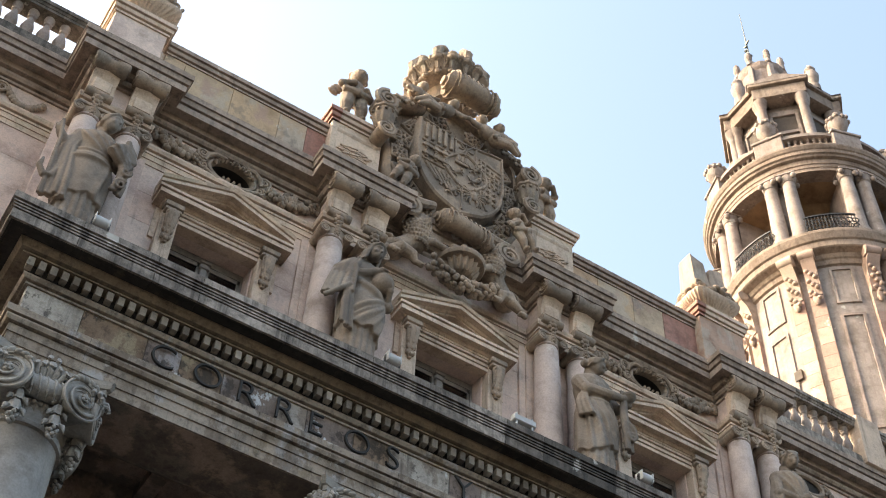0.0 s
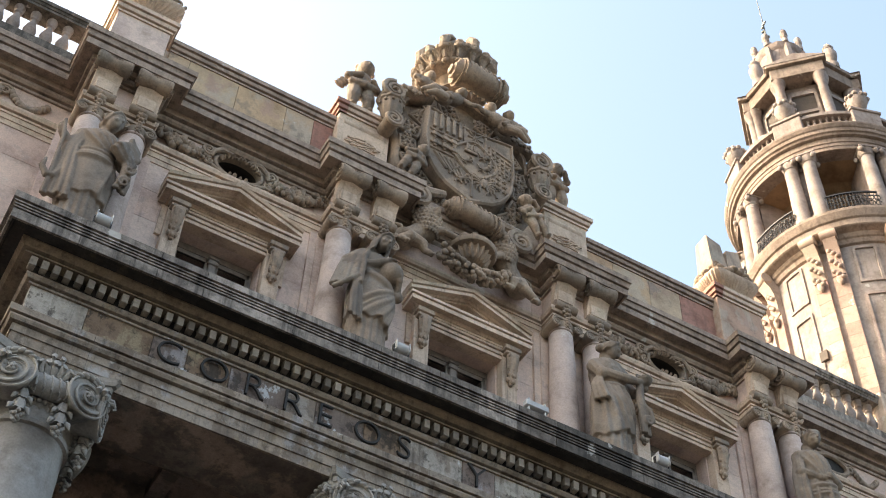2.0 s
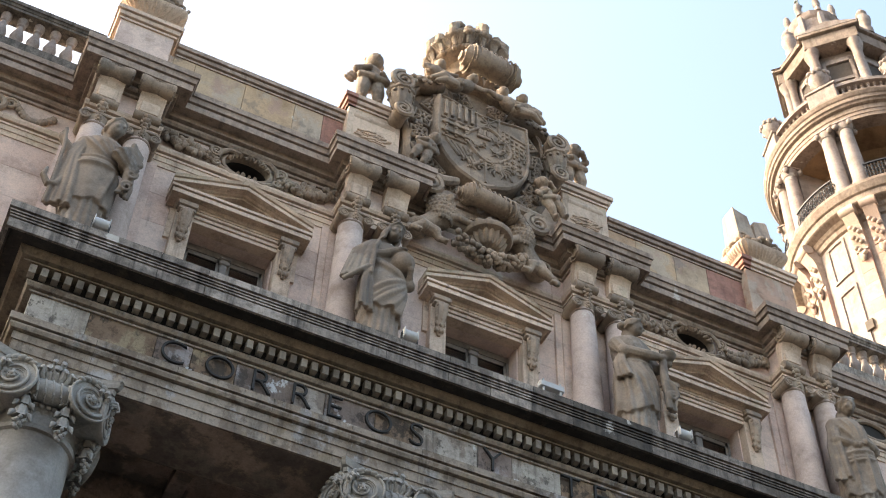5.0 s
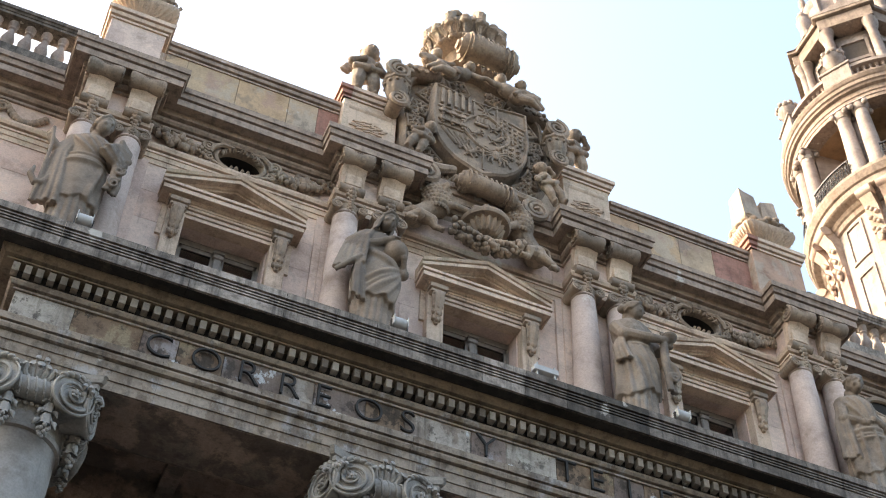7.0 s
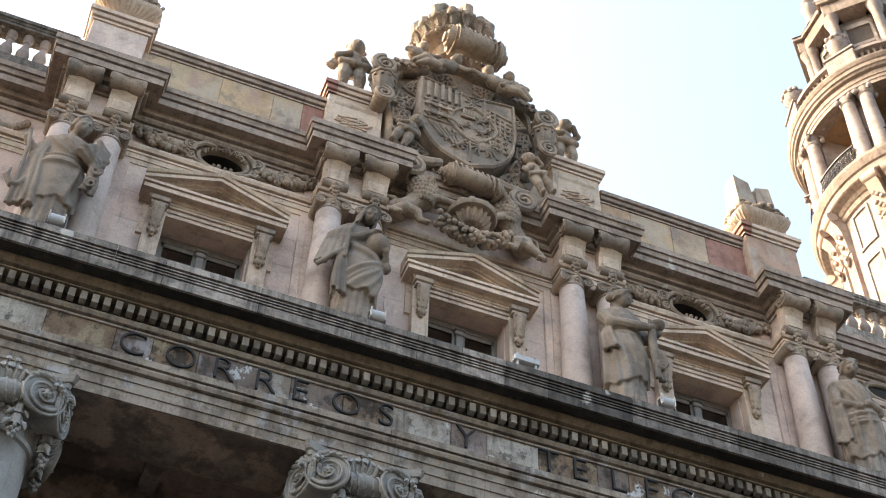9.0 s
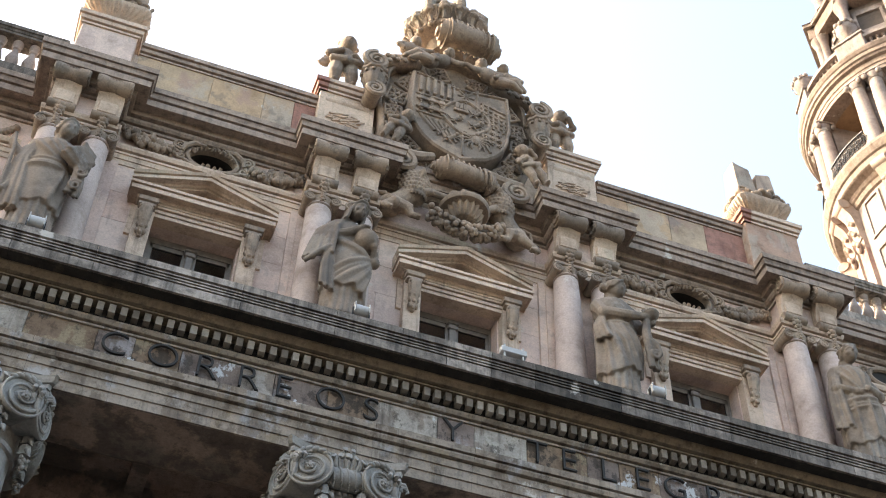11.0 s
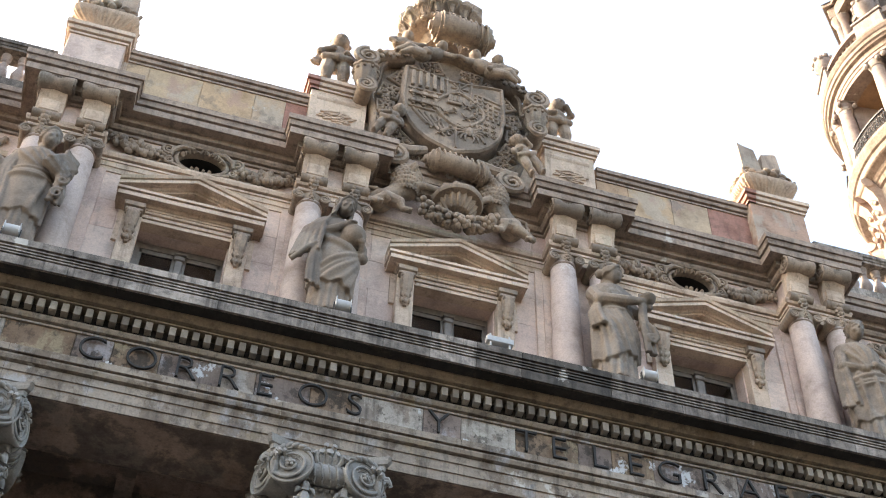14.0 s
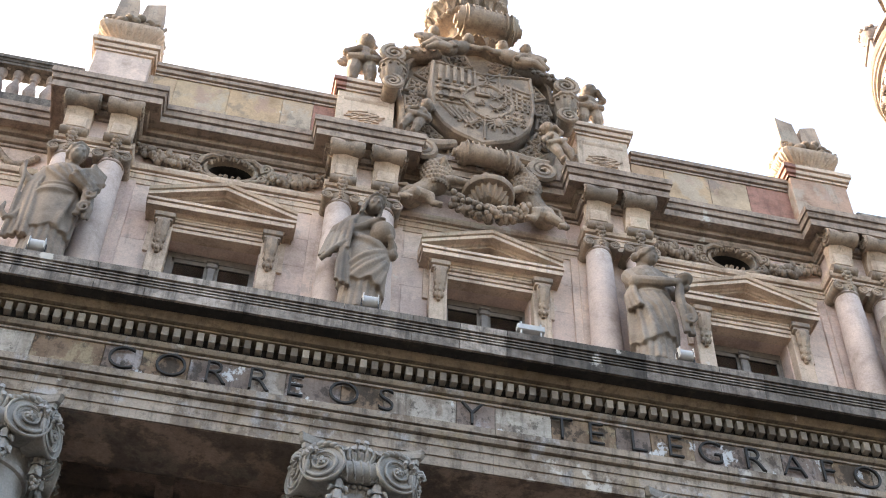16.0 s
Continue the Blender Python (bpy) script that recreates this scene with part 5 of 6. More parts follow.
def lion(rump, chest, head, paw, hind, near):
    """A beast with its mane in rows of tufts: plan points (x, z) above the string course."""
    s = Shape()
    def at(p, y):
        return (p[0], y, p[1])
    side = 1 if chest[0] > rump[0] else -1
    s.tube([at(rump, 0.02), at(((rump[0] + chest[0]) / 2, (rump[1] + chest[1]) / 2 + 0.02), 0.0), at(chest, -0.02)], [0.24, 0.21, 0.27], 14)
    s.blob(at(rump, 0), (0.27, 0.24, 0.27), 14, 12).blob(at(chest, -0.03), (0.29, 0.26, 0.31), 14, 12)
    s.blob(at(head, -0.16), (0.17, 0.2, 0.18), 14, 12)
    s.blob((head[0] + 0.08 * side, -0.34, head[1] - 0.05), (0.1, 0.12, 0.085), 12, 10).blob((head[0] + 0.08 * side, -0.44, head[1] - 0.03), (0.045, 0.04, 0.035), 8, 6)
    s.blob((head[0] + 0.07 * side, -0.34, head[1] - 0.14), (0.07, 0.09, 0.035), 8, 6)
    for e in (-1, 1):
        s.blob((head[0] + 0.13 * e, -0.1, head[1] + 0.15), (0.05, 0.04, 0.06), 8, 6)
    for r in range(7):                                   # tufts hang in rows from the head over the chest
        u = r / 6
        cx, cz = head[0] + (chest[0] - head[0]) * u, head[1] + 0.1 + (chest[1] - 0.22 - head[1]) * u
        w = 0.2 + 0.12 * math.sin(math.pi * (0.2 + 0.7 * u))
        for i in range(11):
            a = math.pi * (1.02 + 0.96 * (i + 0.5 * (r % 2)) / 11)
            p = (cx + w * math.cos(a), -0.03 + (w - 0.02) * math.sin(a), cz)
            s.tube([p, (p[0] + 0.03 * math.cos(a), p[1] + 0.035 * math.sin(a), p[2] - 0.07), (p[0] + 0.015 * math.cos(a), p[1] + 0.02 * math.sin(a), p[2] - 0.14)], [0.035, 0.042, 0.01], 6)
    limb(s, [at((chest[0] + 0.1 * side, chest[1] - 0.08), -0.14), at(((chest[0] + paw[0]) / 2, (chest[1] + paw[1]) / 2), -0.26), at(paw, -0.28)], [0.13, 0.09, 0.08])
    for foot, y in ((hind, -0.22), (near, -0.28)):
        knee = ((rump[0] + foot[0]) / 2 + 0.1 * side, (rump[1] + foot[1]) / 2 + 0.02)
        limb(s, [at(rump, -0.1), at(knee, y), at((foot[0] - 0.08 * side, foot[1] + 0.04), y), at(foot, y - 0.04)], [0.2, 0.13, 0.075, 0.075])
        for i in range(3):
            s.blob((foot[0] + 0.07 * side, y - 0.09 + 0.05 * i, foot[1] - 0.01), (0.06, 0.028, 0.045), 6, 5)
    limb(s, [at((rump[0] - 0.2 * side, rump[1]), 0), at((rump[0] - 0.36 * side, rump[1] + 0.12), 0), at((rump[0] - 0.32 * side, rump[1] + 0.32), -0.02), at((rump[0] - 0.12 * side, rump[1] + 0.3), -0.06)], [0.05, 0.045, 0.045, 0.06])
    return s


BEASTS = [((-1.72, 0.28), (-1.2, 0.86), (-1.2, 1.28), (-0.56, 0.74), (-1.2, -0.12), (-1.85, -0.12)),
          ((1.18, 0.35), (0.78, 1.05), (0.74, 1.42), (0.36, 0.7), (1.5, -0.12), (0.78, -0.1))]
for points in BEASTS:
    l = thing("lion_statue", at=(0, -1.0, 24.55), label="carved stone lion crouching under the coat of arms", category="statue", group="stone lions", shape=lion(*points), material=CARVED)
    fused(l, 0.016, 0, 0.006, 0.1)


# ---- coat of arms ----
arms = thing("coat_of_arms", at=(-0.22, -0.75, 26.3), label="carved stone coat of arms with crown above the parapet", category="coat of arms")
def outline(k, n=64):
    """The cartouche outline: broad in the middle, drawn in at the shoulders."""
    pts = []
    for i in range(n):
        a = math.tau * i / n
        c, d = math.cos(a), math.sin(a)
        w = (abs(c) ** 2.4 + abs(d) ** 2.4) ** (-1 / 2.4) * (1 + 0.03 * math.cos(12 * a))
        pts.append((k * 1.95 * w * c * (1 - 0.1 * d * d * (d > 0)), k * 2.5 * w * d))
    return pts


CZ = 2.55
s = Shape().grid([[(x, y, CZ + z) for x, z in outline(k)] for k, y in ((0.97, 0.75), (1.0, 0.6), (1.0, -0.08), (0.98, -0.14), (0.95, -0.17), (0.93, -0.14), (0.92, 0.08), (0.5, 0.08))], True, True)
part("cartouche", s, CARVED, parent=arms, label="scrolled backing slab")
# shield with rounded foot
def shield(k, y):
    pts = []
    for i in range(13):
        pts.append((-1.22 * k + 2.44 * k * i / 12, y, 3.47 + (k - 1) * 1.2 + 0.09 * math.cos(math.pi * i / 6)))
    for i in range(1, 12):
        u = i / 12
        pts.append((1.22 * k * (1 + 0.04 * math.sin(math.pi * u)) if u < 0.5 else 1.22 * k * math.sqrt(max(0, 1 - ((u - 0.5) / 0.5) ** 2)) ** 1.1, y, 3.47 + (k - 1) * 1.2 - 2.85 * k * u))
    pts.append((0, y, 3.47 + (k - 1) * 1.2 - 2.9 * k))
    pts += [(-x, yy, z) for x, yy, z in reversed(pts[13:-1])]
    return pts


p = part("shield", Shape().grid([shield(1.0, 0.12), shield(1.0, -0.42), shield(0.97, -0.47), shield(0.94, -0.47), shield(0.92, -0.42)], True, True), CARVED, parent=arms, label="quartered shield in low relief")
SY = -0.43
def bars(name, rows, wide=0.028, y=SY):
    """Raised fillets on the shield: lines of (x, z) points."""
    b = Shape()
    for pts in rows:
        b.tube([(x, y, z) for x, z in pts], wide, 6)
    return part(name, b, CARVED, parent=p)


def ring_line(x, z, rx, rz, n=30, lobes=0, deep=0.0):
    return [(x + rx * (1 + deep * math.cos(lobes * math.tau * i / n)) * math.cos(math.tau * i / n), z + rz * (1 + deep * math.cos(lobes * math.tau * i / n)) * math.sin(math.tau * i / n)) for i in range(n + 1)]


for i in range(5):                                   # the pales
    part("pale", Shape().box(-1.06 + 0.175 * i, -0.97 + 0.175 * i, SY - 0.07, SY, 2.78, 3.38, 0.015), CARVED, parent=p)
for z in (2.5, 2.18):                                # chains of links
    bar = Shape().box(-1.1, -0.36, SY - 0.05, SY, z - 0.035, z + 0.035, 0.01)
    for j in range(3):
        x = -0.98 + 0.25 * j
        bar.box(x - 0.075, x + 0.075, SY - 0.075, SY, z - 0.075, z + 0.075, 0.02)
        for e in (-1, 1):
            bar.box(x - 0.04, x + 0.04, SY - 0.06, SY, z + e * 0.12 - 0.03, z + e * 0.12 + 0.03, 0.015)
    part("bar", bar, CARVED, parent=p)
for pts in ([(-1.12, 2.7), (-0.3, 2.7)], [(-1.08, 1.98), (-0.45, 1.98)], [(-0.18, 3.46), (-0.18, 2.8)], [(0.42, 3.5), (0.42, 2.62), (0.56, 2.5)], [(0.06, 1.55), (0.06, 0.8)], [(-0.55, 1.3), (-0.3, 1.62)], [(0.5, 2.0), (0.62, 1.5), (0.75, 1.2)]):
    bars("divider", [pts], 0.035)
bars("bend", [[(-0.98 + 0.15 * i, 1.9 - 0.03 * i), (-0.62 + 0.13 * i, 1.42 - 0.06 * i)] for i in range(5)], 0.045)
bars("saltire", [[(-0.1, 3.38), (0.34, 2.86)], [(0.34, 3.4), (-0.1, 2.86)], [(-0.08, 3.12), (0.34, 3.12)], [(0.12, 3.42), (0.12, 2.84)]], 0.03)
bars("lattice", [[(0.56 + 0.13 * i, 3.1 - 0.12 * i), (0.56 + 0.13 * i, 2.2 - 0.03 * i)] for i in range(5)] + [[(0.5, 3.05 - 0.17 * i), (1.14, 2.88 - 0.17 * i)] for i in range(5)], 0.035)
esc = bars("escutcheon_rim", [ring_line(0.13, 2.27, 0.56, 0.62, 40, 4, 0.06)], 0.05)
tower_form = Shape()                                 # castle above, beasts below, on the small shield
for x, z0, z1 in ((-0.1, 2.5, 2.74), (0.0, 2.5, 2.66), (0.1, 2.5, 2.74)):
    tower_form.box(x - 0.045, x + 0.045, SY - 0.07, SY, z0, z1, 0.012)
tower_form.box(-0.18, 0.18, SY - 0.06, SY, 2.42, 2.52, 0.015)
part("castle", tower_form, CARVED, parent=p)
rng = random.Random(8)


def beast(x, z, k, e=1):
    """A small rearing beast in relief."""
    b = Shape().tube([(x - e * 0.1 * k, SY - 0.02, z - 0.08 * k), (x, SY - 0.03, z), (x + e * 0.09 * k, SY - 0.03, z + 0.1 * k)], [0.06 * k, 0.055 * k, 0.06 * k], 8)
    b.blob((x + e * 0.14 * k, SY - 0.04, z + 0.18 * k), 0.06 * k, 8, 6)
    for dx, dz, ex, ez in ((0.1, 0.08, 0.24, 0.1), (0.08, 0.03, 0.22, -0.02), (-0.1, -0.1, 0.02, -0.2), (-0.12, -0.1, -0.2, -0.22), (-0.14, -0.04, -0.26, 0.12)):
        b.tube([(x + e * dx * k, SY - 0.02, z + dz * k), (x + e * (dx + ex) * 0.55 * k, SY - 0.03, z + (dz + ez) * 0.5 * k + 0.02), (x + e * ex * k, SY - 0.02, z + ez * k)], [0.03 * k, 0.026 * k, 0.018 * k], 6)
    return part("beast", b, CARVED, parent=p)


beast(0.4, 2.5, 0.8)
beast(-0.12, 2.08, 0.8)
beast(0.38, 2.05, 0.8)
beast(-0.22, 1.3, 0.95)
beast(-0.4, 1.55, 0.6)
b = Shape()                                          # an eagle with spread plumes
b.blob((0.38, SY - 0.02, 1.5), (0.09, 0.05, 0.17), 10, 8).blob((0.4, SY - 0.04, 1.72), (0.05, 0.04, 0.06), 8, 6)
for e in (-1, 1):
    for i in range(6):
        a = radians(35 - 24 * i)
        b.tube([(0.38 + e * 0.06, SY, 1.58 - 0.03 * i), (0.38 + e * (0.1 + 0.2 * math.cos(a)), SY - 0.03, 1.56 + 0.22 * math.sin(a) - 0.02 * i), (0.38 + e * (0.06 + 0.3 * math.cos(a)), SY - 0.01, 1.5 + 0.36 * math.sin(a))], [0.03, 0.03, 0.014], 6)
part("eagle", b, CARVED, parent=p)
for i in range(9):
    b = Shape()
    u, v = 0.62 + 0.17 * (i % 3), 2.0 - 0.2 * (i // 3) - 0.03 * (i % 3)
    blossom(b, u, SY - 0.02, v, 0.06, 4)
    part("rosette", b, CARVED, parent=p)
# pierced panels round the shield, each a square frame with a four-leaved flower
def pierced(x, z, size, turn):
    b = Shape()
    k = size / 2
    b.tube([(k * q, 0, k * w) for q, w in ((-1, -1), (1, -1), (1, 1), (-1, 1), (-1, -1))], 0.05, 8)
    b.tube([(0.35 * k * math.cos(math.tau * i / 12), -0.02, 0.35 * k * math.sin(math.tau * i / 12)) for i in range(13)], 0.035, 7)
    for i in range(4):
        a = math.tau * i / 4
        b.tube([(0.3 * k * math.cos(a), -0.01, 0.3 * k * math.sin(a)), (k * math.cos(a), 0, k * math.sin(a))], [0.045, 0.03], 7)
        a += math.pi / 4
        b.tube([(0.3 * k * math.cos(a), -0.01, 0.3 * k * math.sin(a)), (0.8 * k * math.cos(a), -0.02, 0.8 * k * math.sin(a)), (1.2 * k * math.cos(a), 0, 1.2 * k * math.sin(a))], [0.03, 0.055, 0.02], 7)
    b.moved(Matrix.Translation((x, -0.16, z)) @ Matrix.Rotation(-turn, 4, "Y"))
    return part("pierced_panel", b, CARVED, parent=arms)


for i in range(18):
    a = radians(-250 + 320 * i / 17)
    x, z = 1.56 * math.cos(a) * (1 - 0.06 * math.sin(a)), 2.25 + 1.95 * math.sin(a)
    pierced(x, z, 0.4 if i % 3 else 0.46, a)
    if i % 2:
        b, am = Shape(), a + radians(9)
        blossom(b, 1.58 * math.cos(am), -0.2, 2.25 + 1.97 * math.sin(am), 0.1, 6)
        part("knob", b, CARVED, parent=arms)
# side rolls and baskets
for e, x, up, lo in ((-1, -2.12, 3.55, 2.28), (1, 2.05, 3.55, 2.24)):
    s = Shape()
    s.spiral((x, -0.4, up), 0.32, 2.3, 0.085, "y", -e, 90, 18)
    s.tube([(x, 0.1, up), (x, -0.36, up)], 0.26, 16)
    s.tube([(x + 0.02 * e, -0.15, up + 0.28), (x - 0.3 * e, -0.12, up + 0.5), (x - 0.7 * e, -0.08, up + 0.66), (x - 1.1 * e, 0.0, up + 0.95)], [0.1, 0.2, 0.24, 0.2], 12)
    for i in range(14):
        u = i / 13
        s.blob((x - (0.15 + 0.85 * u) * e, -0.32 + 0.03 * (i % 2), up + 0.36 + 0.4 * u + 0.09 * (i % 3 - 1)), (0.07, 0.05, 0.07), 7, 5)
    part("scroll", s, CARVED, parent=arms)
    s = Shape().lathe([(0.12, lo + 0.2), (0.22, lo + 0.32), (0.27, lo + 0.55), (0.29, lo + 0.75), (0.33, lo + 0.78), (0.33, lo + 0.86), (0.25, lo + 0.9)], 54, (x, -0.28, 0), flute=(9, 0.05))
    for i in range(10):
        s.blob((x + 0.29 * math.cos(i * 0.63), -0.28 + 0.29 * math.sin(i * 0.63), lo + 0.68), (0.05, 0.05, 0.05), 6, 4)
    s.spiral((x, -0.48, lo), 0.25, 2.2, 0.07, "y", e, 90, 16)
    s.tube([(x, 0.0, lo), (x, -0.44, lo)], 0.19, 14)
    part("basket", s, CARVED, parent=arms)
# crown
CROWN = Matrix.Translation((-0.22, 0.15, 5.5)) @ Matrix.Diagonal((0.9, 0.9, 0.7, 1)) @ Matrix.Translation((0.15, -0.2, -5.2))
s = Shape().lathe([(0.5, 5.0), (0.5, 5.3), (0.6, 5.5), (0.88, 5.62), (0.96, 5.66), (1.0, 5.72), (1.0, 5.8), (0.96, 5.84), (1.02, 5.9), (1.08, 6.0), (1.15, 6.2)], 40, (-0.15, 0.2, 0))
crown = part("crown", s.moved(CROWN), CARVED, parent=arms, label="closed crown of carved leaves")
s = Shape()
for i in range(16):
    a = math.tau * i / 16
    x, y = -0.15 + 1.1 * math.cos(a), 0.2 + 1.1 * math.sin(a)
    big = i % 2 == 0
    for k in range(3 if big else 2):
        s.blob((x + 0.02 * k * math.cos(a), y + 0.02 * k * math.sin(a), 6.2 + 0.2 * k), (0.2 - 0.03 * k, 0.2 - 0.03 * k, 0.17), 8, 6)
    if big:
        for g in (-1, 1):
            s.blob((x - g * 0.17 * math.sin(a), y + g * 0.17 * math.cos(a), 6.35), (0.12, 0.12, 0.12), 7, 5)
    s.blob((-0.15 + 0.99 * math.cos(a), 0.2 + 0.99 * math.sin(a), 5.6), (0.1, 0.1, 0.1), 7, 5)
    s.tube([(-0.15 + 1.0 * math.cos(a), 0.2 + 1.0 * math.sin(a), 5.75), (x, y, 6.1)], [0.07, 0.1], 6)
part("foliage_band", s.moved(CROWN), CARVED, parent=crown)
s = Shape()
for i in range(8):
    a = math.tau * i / 8
    s.tube([(-0.15 + r * math.cos(a), 0.2 + r * math.sin(a), z) for r, z in ((1.05, 6.2), (1.15, 6.7), (0.95, 7.15), (0.5, 7.3), (0.1, 7.25))], [0.12, 0.16, 0.17, 0.14, 0.12], 8)
s.lathe([(0.9, 6.2), (1.05, 6.6), (0.95, 7.0), (0.6, 7.2), (0.1, 7.25)], 30, (-0.15, 0.2, 0))
for i in range(8):
    a = math.tau * (i + 0.1) / 8
    s.blob((-0.15 + 0.9 * math.cos(a), 0.2 + 0.9 * math.sin(a), 7.15), (0.2, 0.2, 0.17), 8, 6)
for i in range(20):                                  # shell arches under the rim
    a = math.tau * i / 20
    for k in range(5):
        b = a + 0.05 * (k - 2)
        s.tube([(-0.15 + 0.98 * math.cos(a), 0.2 + 0.98 * math.sin(a), 5.7), (-0.15 + 1.1 * math.cos(b), 0.2 + 1.1 * math.sin(b), 6.0), (-0.15 + 1.2 * math.cos(b), 0.2 + 1.2 * math.sin(b), 6.16 - 0.03 * abs(k - 2))], [0.025, 0.035, 0.05], 6)
part("crown_arch", s.moved(CROWN), CARVED, parent=crown)
# scroll with rolled ends under the crown, and the roll under the shield
for z, x0, x1, r, name in ((5.3, -0.5, 0.74, 0.36, "upper_roll"), (-0.16, -0.46, 0.66, 0.25, "lower_roll")):
    s = Shape().tube([(x0, -0.55, z + 0.12), (x0 * 0.4, -0.68, z), (x1 * 0.4, -0.68, z - 0.08), (x1, -0.55, z - 0.02)], [r, r * 0.9, r * 0.9, r * 0.8], 16)
    roll = part(name, s, CARVED, parent=arms)
    for x, e in ((x0, -1), (x1, 1)):                    # stepped disc that closes the roll
        zc, disc = z + (0.12 if e < 0 else -0.02), []
        for reach, wide in ((-0.1, 1.08), (0.0, 1.12), (0.02, 1.0), (0.08, 0.98), (0.1, 0.64), (0.15, 0.6), (0.16, 0.4), (0.23, 0.36), (0.24, 0.1)):
            disc.append([(x + e * reach, -0.55 + r * wide * math.cos(math.tau * k / 24), zc + e * r * wide * math.sin(math.tau * k / 24)) for k in range(24)])
        part("roll_end", Shape().grid(disc, True, True), CARVED, parent=roll)
    for i in range(9):                                  # ribs round the roll
        u = (i + 0.5) / 9
        x, d = x0 + (x1 - x0) * u, r * 0.97
        zz = z + 0.1 - 0.16 * u
        part("rib", Shape().tube([(x + 0.03 * math.sin(k), -0.64 + d * math.cos(math.pi * k / 6), zz + d * math.sin(math.pi * k / 6)) for k in range(13)], 0.028, 6), CARVED, parent=roll)
# hanging leaves between the roll and the lions
s = Shape()
for i in range(46):
    x, z = rng.uniform(-1.5, 1.6), rng.uniform(-0.5, 0.5)
    s.tube([(x, 0.0, z + 0.15), (x + rng.uniform(-0.15, 0.15), -0.15, z), (x + rng.uniform(-0.2, 0.2), -0.05, z - 0.2)], [0.05, 0.08, 0.03], 6)
for e in (-1, 1):
    s.spiral((e * 1.35, -0.5, -0.1), 0.32, 2.2, 0.09, "y", e, 120, 14)
    s.tube([(e * 0.6, -0.3, 0.6), (e * 1.0, -0.4, 0.3), (e * 1.5, -0.45, 0.25)], [0.1, 0.13, 0.1], 8)
part("foliage", s, CARVED, parent=arms)
part("mount", Shape().box(-1.75, 1.95, 0.05, 0.4, -1.6, 0.6, 0.03), WALL, parent=arms)

basket = thing("fruit_basket", at=(-0.08, -1.1, 24.6), label="carved fluted stone basket heaped with fruit", category="basket")
part("rim", Shape().lathe([(0.44, 0.5), (0.54, 0.52), (0.57, 0.57), (0.57, 0.64), (0.53, 0.68), (0.44, 0.69)], 48), CARVED, parent=basket)
part("bowl", Shape().lathe([(0.1, 0.2), (0.28, 0.24), (0.38, 0.36), (0.43, 0.55)], 180, flute=(18, 0.08)), CARVED, parent=basket)
s = Shape()
for i in range(36):
    a, r = i * 2.4, 0.42 * math.sqrt(i / 36)
    s.blob((r * math.cos(a), r * math.sin(a), 0.78 + 0.14 * (1 - r / 0.42)), (0.1, 0.1, 0.09), 8, 6)
part("fruit", s, CARVED, parent=basket)
s = Shape()
for i in range(150):
    u = rng.uniform(-1, 1)
    x, z, a = u * 0.85, 0.2 - 0.36 * (1 - u * u), rng.uniform(0, math.tau)
    r = 0.05 + 0.03 * rng.random()
    s.blob((x, -0.12 + 0.15 * math.sin(a), z + 0.15 * math.cos(a)), r, 9, 7)
tagged(part("swag", s, CARVED, parent=basket, label="heavy fruit swag"), kind="stuff")


# ---- corner finials ----
def finial(x, z):
    f = thing("finial", at=(x, PY + 0.1, z), label="stone finial of a fluted cup with blocky stubs and leaves", category="finial", group="corner finials")
    part("foot", Shape().box(-0.5, 0.5, -0.34, 0.4, 0, 0.17, 0.02), MOULD, parent=f)
    rings = []
    for z, k in ((0.16, 0.46), (0.2, 0.5), (0.27, 0.6), (0.36, 0.7), (0.46, 0.76), (0.5, 0.76), (0.52, 0.7)):
        ring = []
        for i in range(160):
            a = math.tau * i / 160
            w = (abs(math.cos(a)) ** 7 + abs(math.sin(a)) ** 7) ** (-1 / 7)
            d = k * w * (1 + (0.034 * math.cos(44 * a) if 0.18 < z < 0.45 else 0))
            ring.append((d * math.cos(a), 0.85 * d * math.sin(a), z))
        rings.append(ring)
    part("cup", Shape().grid(rings, True, True), MOULD, parent=f)
    for dx, h, slant in ((-0.25, 2.2, -0.5), (0.28, 2.06, 0.5)):
        r = []
        for zz, k, d in ((0.5, 0.3, 0.0), (h - 0.05, 0.22, 0.3), (h, 0.19, 0.5)):
            r.append([(dx * (1 + 0.12 * (zz - 0.66)) + a * k, b * k * 1.1, zz + d * slant * a * 0.4) for a, b in ((-1, -1), (1, -1), (1, 1), (-1, 1))])
        part("stub", Shape().grid(r, True, True), CARVED, parent=f)
    s = Shape()
    for i in range(34):
        a = i * 2.4
        s.blob((0.66 * math.cos(a), 0.6 * math.sin(a), 0.68 + 0.13 * math.sin(i * 1.7)), (0.13, 0.12, 0.09), 8, 6, (0, 30 * math.sin(i), 0))
    s.spiral((-0.55, -0.45, 0.76), 0.18, 1.6, 0.05)
    s.spiral((0.55, -0.45, 0.76), 0.18, 1.6, 0.05, "y", -1)
    part("leaves", s, CARVED, parent=f)


finial(-8.35, 28.75)
finial(8.02, 28.85)


